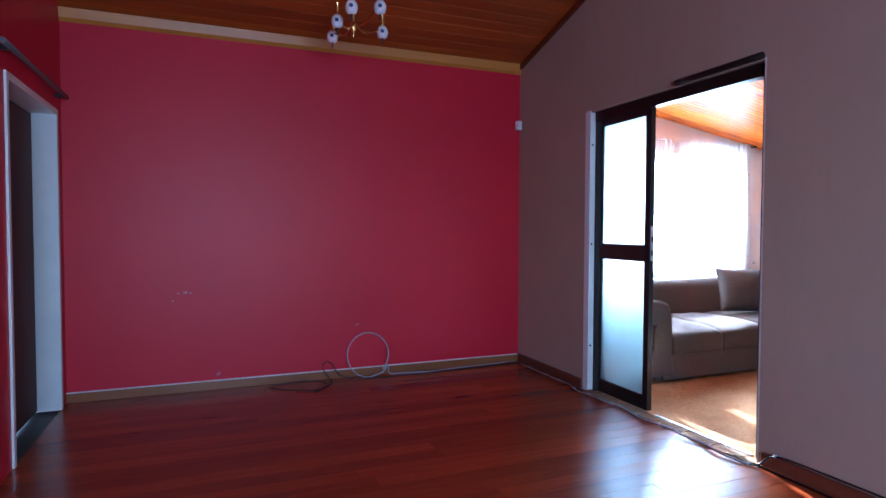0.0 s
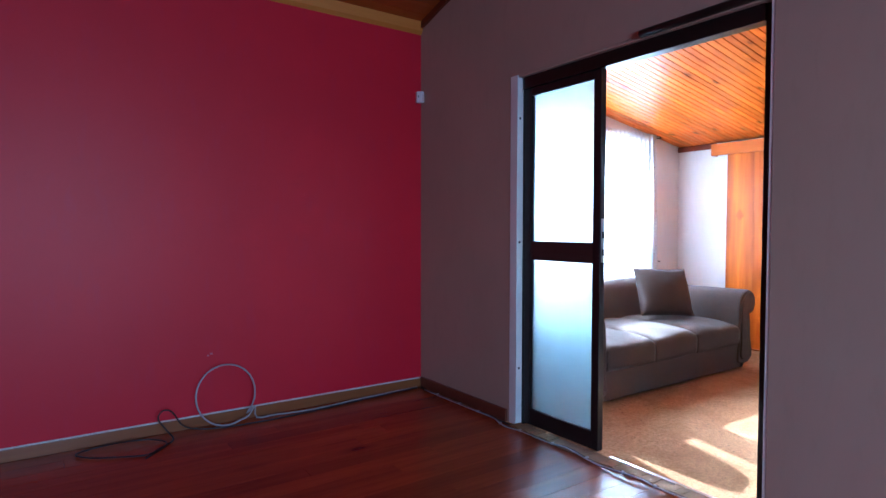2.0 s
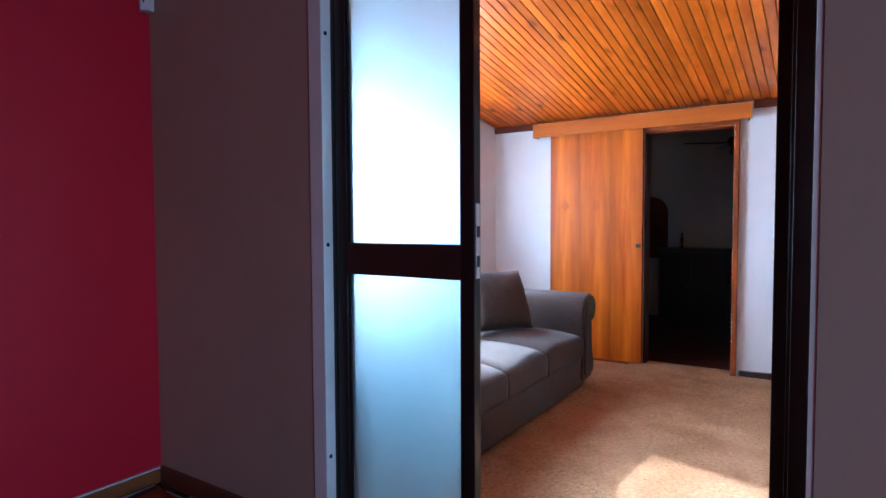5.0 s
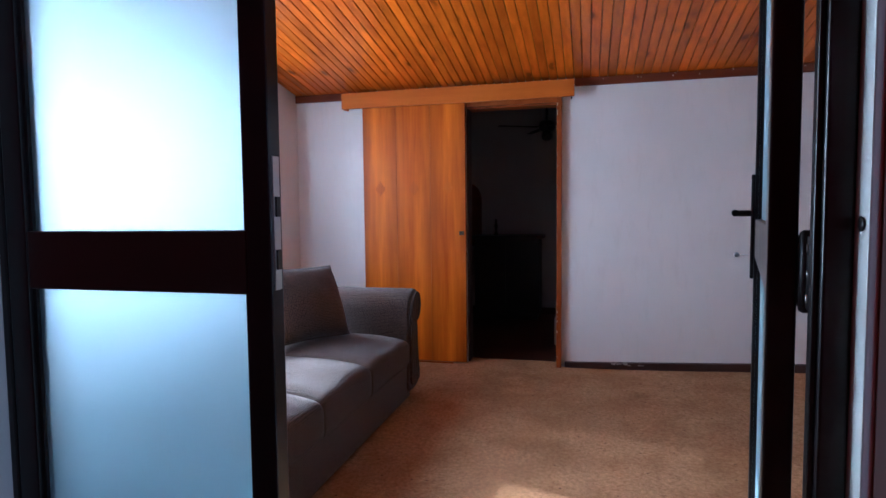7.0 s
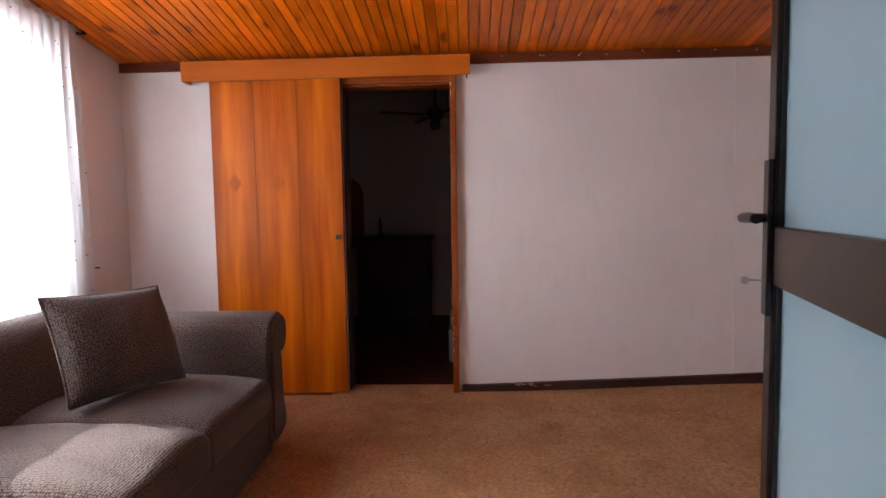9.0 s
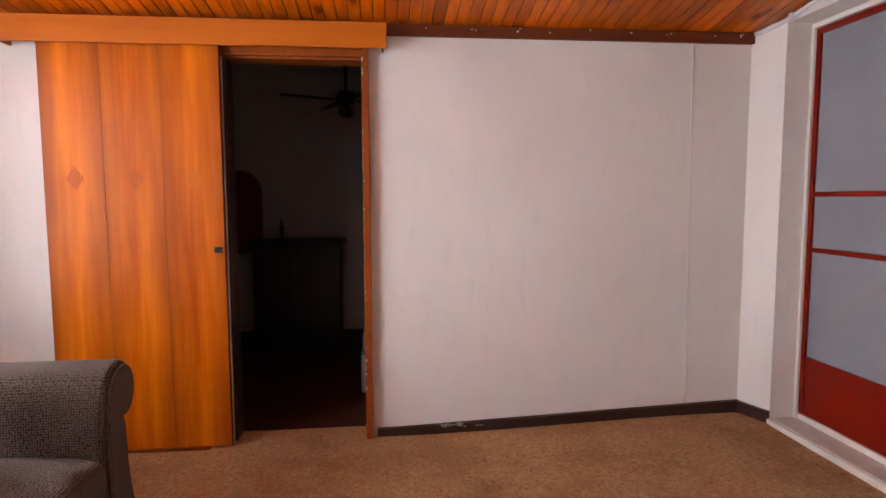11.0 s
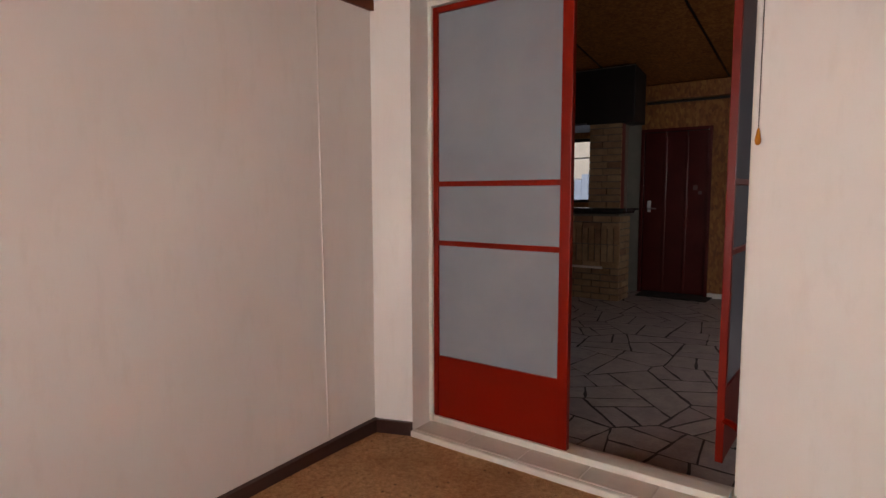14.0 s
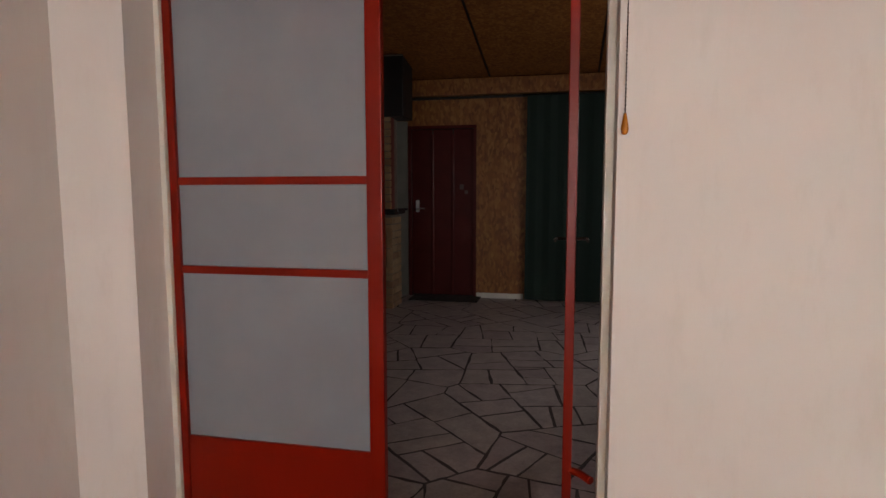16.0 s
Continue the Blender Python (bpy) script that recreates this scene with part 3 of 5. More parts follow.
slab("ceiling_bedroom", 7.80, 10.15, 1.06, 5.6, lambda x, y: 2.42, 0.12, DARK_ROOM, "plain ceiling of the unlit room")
bm = bmesh.new()
for x in (5.85, 7.06, 8.28, 9.5):
    for y0, y1 in ((-4.2, 0.7),):
        a = [bm.verts.new((x + s, y, R3(y) - d)) for y, s, d in ((y0, -0.012, 0.004), (y0, 0.012, 0.004), (y1, 0.012, 0.004), (y1, -0.012, 0.004))]
        bm.faces.new(a)
solid("ceiling_trim", bm, BLACK_WOOD, "dark joint strips on the strand board ceiling", "trim", kind="structure")

# floors
solid("floor_subfloor", boxbm(0.12, 4.19, -2.4, 5.45, -0.12, -0.016), BLACK_WOOD, "dark timber subfloor under the boards", "floor", kind="structure")
carpet = bmesh.new()
rows = []
for j in range(49):
    y = 0.75 + 4.7 * j / 48
    rows.append([carpet.verts.new((4.02 + 3.78 * i / 40, y, rise(y) + 0.0025 * noise.noise(Vector((i * 0.35, j * 0.35, 0.5))) * min(1, max(0, (i - 1) / 4)))) for i in range(41)])
for a, b in zip(rows, rows[1:]):
    for i in range(40):
        carpet.faces.new((a[i], a[i + 1], b[i + 1], b[i])).smooth = True
box(carpet, 4.02, 7.80, 0.75, 5.45, -0.12, -0.02)
solid("floor_carpet", carpet, CARPET, "worn tan cut-pile carpet with brown stains", "carpet", kind="structure")
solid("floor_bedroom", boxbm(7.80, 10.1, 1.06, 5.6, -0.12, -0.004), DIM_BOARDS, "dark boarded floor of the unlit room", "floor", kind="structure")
ground = solid("ground", boxbm(-60, 70, -60, 70, -0.5, -0.2), SOIL, "dry sandy garden ground around the house", "ground", kind="structure")

# ---- skirting, cornices and jambs ----
def run(name, bm, material, label, category="baseboard"):
    return solid(name, bm, material, label, category, kind="structure")


run("baseboard_red_wall", boxbm(0.30, 4.04, 5.252, 5.27, 0, 0.066, bev=0.003), BASE_TAN, "tan wooden skirting below the red wall")
run("trim_red_wall_caulk", boxbm(0.30, 4.035, 5.258, 5.2705, 0.067, 0.075, bev=0.002), TRIM_WHITE, "thin white caulk line above the skirting", "trim")
run("baseboard_grey_wall", box(boxbm(4.022, 4.04, 4.24, 5.25, 0, 0.08, bev=0.003), 4.022, 4.04, -2.2, 2.59, 0, 0.08, bev=0.003), BASE_RED, "red-brown wooden skirting below the taupe wall")
bmk = bmesh.new()
crest = lambda y: 0.040 + 0.082 * min(1.0, max(0.0, (3.1 - y) / 2.0))   # top of the sunken skirting
ys = [1.08 + 2.09 * k / 20 for k in range(21)]
for a, b in zip(ys, ys[1:]):
    for x0 in (0,):
        seg = [(7.645, a, rise(a) - 0.01), (7.645, b, rise(b) - 0.01), (7.645, b, crest(b)), (7.645, a, crest(a)), (7.665, b, crest(b) + 0.004), (7.665, a, crest(a) + 0.004)]
        v = [bmk.verts.new(c) for c in seg]
        bmk.faces.new((v[0], v[1], v[2], v[3])), bmk.faces.new((v[3], v[2], v[4], v[5]))
bmesh.ops.remove_doubles(bmk, verts=bmk.verts, dist=1e-5)
run("baseboard_carpeted_room_east", bmk, BASE_DARK, "dark brown skirting with a chipped paint patch")
run("baseboard_carpeted_room_corner", extrude([(7.644, 1.092), (7.476, 1.03), (7.476, 1.048), (7.644, 1.112)], 0.03, 0.122, "xy"), BASE_DARK, "short dark brown skirting by the double doors")
run("baseboard_carpeted_room_south", boxbm(4.2, 6.02, 0.88, 0.898, 0.03, 0.122, bev=0.003), BASE_DARK, "dark brown skirting below the white wall")
run("baseboard_carpeted_room_far", boxbm(7.645, 7.665, 4.8, 5.39, 0, 0.085, bev=0.003), BASE_DARK, "dark brown skirting behind the sofa")
run("trim_red_room_cornice", extrude([(5.27, 2.745), (5.27, 2.83), (5.235, 2.838), (5.248, 2.77)], 0.30, 4.04, "yz"), YELLOW_TRIM, "yellow pine cornice above the red wall", "trim")
bm = bmesh.new()
q = [(4.04, 1.4), (4.04, 5.24)]
prof = [(0, 0), (0.022, 0), (0.022, 0.05), (0, 0.05)]
ends = [[bm.verts.new((4.04 - a, y, R1(y + 1e-4) - 0.05 + b)) for a, b in prof] for x, y in q]
for k in range(4):
    bm.faces.new((ends[0][k], ends[0][(k + 1) % 4], ends[1][(k + 1) % 4], ends[1][k]))
bm.faces.new(ends[0]), bm.faces.new(ends[1][::-1])
bmesh.ops.recalc_face_normals(bm, faces=bm.faces)
run("trim_grey_wall_cornice", bm, DARK_BOARD, "dark stained sloping cornice on the taupe wall", "trim")
cornice = run("trim_carpeted_room_cornice", box(boxbm(7.645, 7.665, 1.06, 3.10, 2.125, 2.184, bev=0.002), 7.645, 7.665, 4.93, 5.39, 2.125, 2.184, bev=0.002), DARK_BOARD, "dark cornice board with chipped paint flecks", "trim")
random.seed(5)
bm = bmesh.new()
for y in (1.16, 1.34, 1.56, 1.8, 2.02, 2.26, 2.42, 2.62, 2.86):
    y += random.uniform(-0.03, 0.03)
    for k in range(random.choice((1, 2, 3))):
        w, h = random.uniform(0.003, 0.009), random.uniform(0.002, 0.006)
        u, z = y + random.uniform(-0.015, 0.015), 2.166 + random.uniform(-0.008, 0.010)
        bmesh.ops.create_icosphere(bm, subdivisions=1, radius=1.0, matrix=Matrix.Translation((7.645, u, z)) @ Matrix.Diagonal((0.002, w, h, 1)))
part("paint_flecks", bm, CREAM, cornice, "white chipped paint flecks")
bm = bmesh.new()
for i in range(26):
    y, z = 2.74 + random.gauss(0, 0.055), 0.052 + random.uniform(-0.014, 0.007)
    w, h = random.uniform(0.006, 0.022), random.uniform(0.002, 0.006)
    bmesh.ops.create_icosphere(bm, subdivisions=1, radius=1.0, matrix=Matrix.Translation((7.644, y, z)) @ Matrix.Diagonal((0.003, w, h, 1)))
part("plaster_chip", bm, LINEN, bpy.data.objects["baseboard_carpeted_room_east"], "chipped cream plaster over the skirting")
run("trim_wall_joint", sweep([(7.664, 1.436, 2.12), (7.6655, 1.43, 1.4), (7.6655, 1.424, 0.7), (7.6655, 1.414, 0.09)], 0.0045, 6), WHITE_PAINT, "raised vertical plaster joint on the white wall", "trim")

# plastered jamb lining of the wide doorway
jm = boxbm(4.036, 4.19, 4.155, 4.22, 0, 2.2, bev=0.002)
run("door_jamb_left", jm, TRIM_WHITE, "pale painted jamb with screw holes", "door jamb")
run("door_jamb_right", boxbm(4.043, 4.19, 2.6225, 2.637, 0, 2.2, bev=0.002), TRIM_WHITE, "pale painted jamb with a strike hole", "door jamb")
run("door_head_lining", boxbm(4.043, 4.19, 2.637, 4.155, 2.186, 2.1995), GREY_PAINT, "plastered head of the wide doorway", "door jamb")
for z in (0.36, 1.16, 1.935):
    part("screw", lathe([(0.008, 0), (0.008, 0.002)], (4.058, 4.153, z), 10, "y"), BLACK_ALU, bpy.data.objects["door_jamb_left"])
part("strike_plate", lathe([(0.0, 0), (0.009, 0), (0.011, 0.002), (0.004, 0.0025)], (4.062, 2.637, 1.175), 14, "y"), BLACK_ALU, bpy.data.objects["door_jamb_right"], "dark strike hole")
bm = bmesh.new()
random.seed(8)
n = 40
for i in range(n):
    y = 2.63 + (4.16 - 2.63) * i / n
    a, b = 3.985 + random.uniform(-0.012, 0.012), 4.075 + random.uniform(-0.01, 0.01)
    box(bm, a, b, y, y + 1.56 / n, -0.01, 0.008 + random.uniform(0, 0.008))
run("threshold_strip", bm, make_piece("worn_threshold", (0.20, 0.11, 0.05), (0.26, 0.16, 0.08), (0.3, 0.2, 0.11), 0.9, 120, 0.8, 0.006), "ragged carpet edge and raw boards at the threshold", "threshold")
run("threshold_metal", boxbm(4.078, 4.10, 2.70, 3.46, 0.0, 0.014, bev=0.003), STEEL, "bright metal door sill strip", "threshold")

# ---- wide doorway: dark aluminium doors with frosted panes ----
dframe = thing("door_frame", (4.125, 3.43, 0), "dark bronze aluminium double door frame", "door frame", kind="structure")
FX0, FX1 = 4.083, 4.138
part("jamb", boxbm(FX0, FX1, 4.137, 4.155, 0, 2.186, bev=0.004), BLACK_ALU, dframe)
part("jamb", boxbm(FX0, FX1, 2.637, 2.676, 0, 2.186, bev=0.004), BLACK_ALU, dframe)
part("jamb_stop", boxbm(FX0 + 0.012, FX1 - 0.026, 2.676, 2.684, 0, 2.112, bev=0.002), BLACK_ALU, dframe)
part("head", boxbm(FX0 - 0.015, FX1, 2.676, 4.137, 2.112, 2.186, bev=0.004), BLACK_ALU, dframe)
part("drip_rail", sweep([(4.022, 3.25, 2.203), (4.022, 2.95, 2.205), (4.022, 2.635, 2.208)], 0.019, 12, 2), BLACK_ALU, dframe, "round dark rail along the door head")


def glass_leaf(name, width, label, hinge_stile=0.05):
    """A glazed aluminium leaf in local metres: hinge at x=0, runs to x=width, thickness along y."""
    leaf = thing(name, (0, 0, 0), label, "glazed door")
    t, s, top = 0.021, 0.05, 2.118
    h = hinge_stile
    part("stile", boxbm(0, h, -t, t, 0.015, top, bev=0.004), BLACK_ALU, leaf, local=True)
    part("stile", boxbm(width - s, width, -t, t, 0.015, top, bev=0.004), BLACK_ALU, leaf, local=True)
    for z0, z1, nm, m in ((0.015, 0.115, "bottom_rail", BLACK_ALU), (1.052, 1.168, "lock_rail", BROWN_ALU), (top - 0.055, top, "top_rail", BLACK_ALU)):
        part(nm, boxbm(h, width - s, -t + 0.002, t - 0.002, z0, z1, bev=0.004), m, leaf, local=True)
    for z0, z1 in ((0.105, 1.062), (1.158, top - 0.045)):
        p = part("pane", boxbm(h - 0.006, width - s + 0.006, -0.003, 0.003, z0, z1), FROSTED, leaf, "frosted pale blue glass", local=True)
        p.visible_shadow = False
        bead = bmesh.new()
        for sy in (-1, 1):
            y0, y1 = (-0.012, -0.004) if sy < 0 else (0.004, 0.012)
            box(bead, h - 0.002, h + 0.008, y0, y1, z0 + 0.01, z1 - 0.01)
            box(bead, width - s - 0.008, width - s + 0.002, y0, y1, z0 + 0.01, z1 - 0.01)
        part("glazing_bead", bead, BLACK_ALU, leaf, local=True)
    return leaf


closed = glass_leaf("glazed_door", 0.595, "closed dark aluminium door leaf with frosted panes")
closed.matrix_basis = pose(4.105, 4.135, 0, 0, 0, -90)
plate = part("lock_plate", boxbm(0.593, 0.5975, -0.011, 0.011, 1.06, 1.30, bev=0.001), STEEL, closed, "bright steel edge lock plate", local=True)
for z in (1.115, 1.21):
    part("keep", boxbm(0.597, 0.601, -0.007, 0.007, z - 0.018, z + 0.018, bev=0.001), BLACK_ALU, plate, local=True)
opened = glass_leaf("glazed_door", 0.95, "open dark aluminium door leaf with frosted panes and lever", 0.078)
opened.matrix_basis = pose(4.175, 2.70, 0, 0, 0, -13)
for sy, nm in ((1, "inner"), (-1, "outer")):
    pl = part("handle_plate", boxbm(0.899, 0.937, sy * 0.021 if sy > 0 else -0.031, 0.031 if sy > 0 else -0.021, 0.99, 1.30, bev=0.003), BLACK_ALU, opened, "black handle plate", local=True)
    part("lever", sweep([(0.918, sy * 0.03, 1.185), (0.918, sy * 0.066, 1.185), (0.906, sy * 0.074, 1.186), (0.851, sy * 0.074, 1.188), (0.806, sy * 0.072, 1.186)], 0.0095, 10), BLACK_ALU, pl, local=True)
key = part("key", sweep([(0.918, 0.031, 1.06), (0.918, 0.06, 1.06)], 0.002, 6), STEEL, opened, "steel key in the lock", local=True)
part("key_bow", lathe([(0.003, -0.001), (0.008, -0.001), (0.008, 0.001), (0.003, 0.001)], (0.918, 0.066, 1.06), 12, "x"), STEEL, key, local=True)
for z in (0.3, 1.1, 1.95):
    hg = part("hinge", box(boxbm(-0.004, 0.055, -0.0255, -0.0212, z - 0.055, z + 0.055, bev=0.0015), -0.062, -0.004, -0.037, -0.031, z - 0.055, z + 0.055, bev=0.002), BLACK_ALU, opened, "black hinge with steel screws", local=True)
    part("hinge_pin", lathe([(0.004, -0.064), (0.009, -0.06), (0.009, 0.06), (0.004, 0.064)], (-0.006, -0.031, z), 12), BLACK_ALU, hg, local=True)
    for k, dz in enumerate((-0.038, 0, 0.038)):
        part("screw", lathe([(0.0065, 0), (0.0065, 0.002), (0.002, 0.0026)], (-0.036 - 0.009 * (k == 1), -0.031, z + dz), 10, "y"), STEEL, hg, local=True)

# ---- red room: west door, sensor, lamp, cables ----
wd = thing("door_1", (0.2, 4.57, 0), "dark brown flush door in a white frame", "door", kind="structure")
part("frame_jamb", boxbm(0.105, 0.312, 5.085, 5.13, 0, 2.09, bev=0.004), TRIM_WHITE, wd, "white painted door jamb")
part("frame_jamb", boxbm(0.105, 0.312, 4.02, 4.06, 0, 2.09, bev=0.004), TRIM_WHITE, wd, "white painted door jamb")
part("frame_head", boxbm(0.105, 0.312, 4.06, 5.085, 2.05, 2.09, bev=0.004), TRIM_WHITE, wd)
lf = part("door_leaf", boxbm(0.125, 0.165, 4.063, 5.082, 0.01, 2.047, bev=0.003), wood("dark_brown_door", (0.045, 0.014, 0.012), (0.08, 0.026, 0.02), 0.7, 2), wd, "dark brown door leaf")
part("door_handle", sweep([(0.165, 4.13, 1.0), (0.205, 4.13, 1.0), (0.21, 4.18, 1.0), (0.21, 4.23, 1.0)], 0.008, 8), STEEL, lf)
rail = thing("curtain_rail", (0.33, 4.6, 2.2), "grey curtain pole above the brown door", "curtain rail")
part("pole", sweep([(0.345, 3.85, 2.195), (0.345, 4.5, 2.197), (0.345, 5.22, 2.2)], 0.016, 10, 2), plain("grey_pole", (0.12, 0.11, 0.11), 0.45), rail)
for y in (3.95, 5.1):
    part("bracket", boxbm(0.30, 0.345, y - 0.01, y + 0.01, 2.17, 2.2, bev=0.003), BLACK_ALU, rail)

pir = thing("motion_sensor", (4.02, 5.25, 2.2), "small white alarm sensor in the wall corner", "alarm sensor")
part("housing", extrude([(4.038, 5.268), (3.985, 5.262), (3.978, 5.235), (4.005, 5.208), (4.032, 5.215)], 2.215, 2.30, "xy", 0.006), PLASTIC, pir)
part("lens", boxbm(3.986, 3.99, 5.222, 5.238, 2.25, 2.268, bev=0.001), BLACK_ALU, pir, "small dark sensor window")

ch = thing("chandelier", (2.13, 4.1, 3.16), "brass chandelier with white porcelain lamp holders", "chandelier")
CX, CY, CZ = 2.15, 4.10, 2.58
part("stem", lathe([(0.05, 3.16), (0.05, 3.13), (0.014, 3.11), (0.008, 3.0), (0.008, 2.71), (0.02, 2.69), (0.026, 2.66), (0.014, 2.62), (0.022, 2.59), (0.016, 2.56), (0.009, 2.54), (0.012, 2.525), (0.002, 2.50)], (CX, CY, 0), 16), BRASS, ch)
for dx, dy in ((0.225, 0.11), (-0.10, 0.02), (-0.07, -0.25), (-0.07, 0.33), (0.09, -0.31)):
    pts = [(CX + dx * r, CY + dy * r, CZ + z) for r, z in ((0.05, 0.02), (0.35, -0.02), (0.7, 0.01), (0.95, 0.05), (1.0, 0.09))]
    arm = part("arm", sweep(pts, 0.006, 8), BRASS, ch, "curved brass arm")
    ex, ey, ez = pts[-1]
    hold = part("lamp_holder", lathe([(0.012, -0.11), (0.03, -0.10), (0.038, -0.075), (0.036, -0.05), (0.024, -0.03), (0.012, -0.028)], (ex, ey, ez), 16), PORCELAIN, ch, "white porcelain ball with a blue motif")
    part("motif", lathe([(0.013, 0), (0.011, 0.004), (0.002, 0.006)], (ex - 0.012, ey - 0.041, ez - 0.07), 8, "y"), DELFT, hold, "dark blue painted motif")
    part("candle_tube", lathe([(0.013, -0.03), (0.013, 0.04), (0.016, 0.045), (0.016, 0.055), (0.004, 0.06)], (ex, ey, ez), 12), BRASS, ch)
    part("finial", lathe([(0.002, -0.145), (0.007, -0.135), (0.004, -0.12), (0.01, -0.11)], (ex, ey, ez), 10), BLACK_ALU, ch)

loop_pts = []
for k in range(22):
    a = -0.5 * math.pi + 0.75 + k * (2 * math.pi + 0.3) / 21
    r = 0.185 if k < 20 else 0.20
    loop_pts.append((2.53 + r * 0.98 * math.cos(a), 5.20 + 0.025 * math.sin(a) - 0.0008 * k, 0.195 + r * math.sin(a)))
tail = [(2.72, 5.19, 0.016), (2.85, 5.2, 0.008), (3.1, 5.17, 0.006), (3.4, 5.2, 0.006), (3.7, 5.22, 0.007), (3.98, 5.23, 0.008)]
solid("white_cable", sweep([(2.70, 5.17, 0.10), (2.705, 5.17, 0.02)][:1] + loop_pts + tail, 0.0055, 8, 3), WHITE_CABLE, "loose white cable looped against the skirting", "cable", at=(2.5, 5.2, 0.0))
blk = [(3.98, 5.215, 0.008), (3.6, 5.19, 0.006), (3.2, 5.15, 0.006), (2.8, 5.12, 0.006), (2.45, 5.14, 0.012), (2.28, 5.15, 0.05), (2.21, 5.15, 0.15), (2.16, 5.15, 0.17), (2.13, 5.14, 0.13), (2.17, 5.13, 0.06), (2.2, 5.08, 0.012), (2.12, 5.0, 0.006), (2.04, 4.93, 0.006), (1.9, 4.98, 0.008), (1.78, 5.05, 0.008), (1.72, 5.14, 0.01), (1.82, 5.19, 0.012), (1.98, 5.14, 0.03), (2.1, 5.12, 0.02), (2.16, 5.04, 0.006), (2.03, 4.88, 0.006)]
solid("black_cable", sweep(blk, 0.0045, 7, 4), BLACK_CABLE, "tangled black cable on the timber floor", "cable", at=(2.2, 5.1, 0.0))
random.seed(11)
edge = [(4.0, 5.2, 0.02)]
y = 5.1
while y > 2.62:
    edge.append((3.985 + random.uniform(-0.02, 0.012) - (0.02 if y < 4.2 else 0.0), y, 0.008 + random.uniform(0, 0.014)))
    y -= random.uniform(0.08, 0.16)
edge += [(4.0, 2.58, 0.02), (4.012, 2.5, 0.09), (4.014, 2.2, 0.1), (4.014, 1.6, 0.1), (4.014, 0.9, 0.1)]
edge_cable = solid("edge_cable", sweep(edge, 0.005, 7, 3), BLACK_CABLE, "black cable clipped along the taupe wall", "cable", at=(4.0, 3.4, 0.0))
edge2 = [(x - 0.012 + random.uniform(-0.006, 0.006), yy, z + 0.004) for x, yy, z in edge if 2.6 < yy < 5.15]
solid("edge_cable", sweep(edge2, 0.0035, 6, 3), WHITE_CABLE, "thin white cable running along the threshold", "cable", at=(3.98, 3.4, 0.0))
for x, yy, z in edge[2:-1:2]:
    part("clip", boxbm(x - 0.009, x + 0.009, yy - 0.006, yy + 0.006, z - 0.004, z + 0.009, bev=0.002), WHITE_CABLE, edge_cable, "small white cable clip")
bm = bmesh.new()
for x, z in ((1.01, 0.714), (1.10, 0.776), (1.135, 0.77), (1.05, 0.77), (1.33, 0.118), (1.34, 0.13), (2.46, 0.45), (2.44, 0.44)):
    s = random.uniform(0.006, 0.014)
    box(bm, x - s, x + s, 5.2672, 5.2703, z - s * 0.7, z + s * 0.8, bev=0.001)
part("scuff_marks", bm, plain("bare_plaster", (0.45, 0.16, 0.2), 0.8), bpy.data.objects["wall_red"], "small pale chips in the red paint")

# ---- carpeted room: window, curtain, sofa, sliding door ----
w1 = thing("window_1", (5.87, 5.5, 0.74), "wide bright window with slim white frame", "window", kind="structure")
for x0, x1, z0, z1 in ((4.72, 4.77, 0.74, 2.12), (6.97, 7.02, 0.74, 2.12), (4.77, 6.97, 0.74, 0.79), (4.77, 6.97, 2.07, 2.12), (5.50, 5.54, 0.79, 2.07), (6.24, 6.28, 0.79, 2.07), (4.77, 5.50, 1.68, 1.71), (6.28, 6.97, 1.68, 1.71)):
    part("window_frame", boxbm(x0, x1, 5.465, 5.505, z0, z1, bev=0.004), CREAM, w1)
for x0, x1 in ((4.77, 5.50), (5.54, 6.24), (6.28, 6.97)):
    p = part("pane", boxbm(x0, x1, 5.482, 5.486, 0.79, 2.07), CLEAR, w1, "clear glass pane")
    p.visible_shadow = False
part("window_sill", boxbm(4.70, 7.04, 5.36, 5.465, 0.70, 0.74, bev=0.006), CREAM, w1, "cream window sill")
win2 = thing("window_3", (1.5, -2.3, 0.85), "plain window behind the walker", "window", kind="structure")
for x0, x1, z0, z1 in ((0.5, 0.55, 0.85, 2.15), (2.45, 2.5, 0.85, 2.15), (0.55, 2.45, 0.85, 0.9), (0.55, 2.45, 2.1, 2.15), (1.48, 1.52, 0.9, 2.1)):
    part("window_frame", boxbm(x0, x1, -2.33, -2.29, z0, z1, bev=0.004), CREAM, win2)

rod = thing("curtain_rod", (6.0, 5.33, 2.26), "thin curtain rod with a dark end bracket", "curtain rod")
part("rod", sweep([(4.5, 5.335, 2.25), (6.0, 5.335, 2.252), (7.20, 5.335, 2.255)], 0.008, 10, 2), STEEL, rod)
part("bracket", box(boxbm(7.19, 7.215, 5.33, 5.39, 2.24, 2.27, bev=0.003), 7.205, 7.235, 5.322, 5.345, 2.242, 2.268, bev=0.006), BLACK_ALU, rod, "dark rod end bracket")


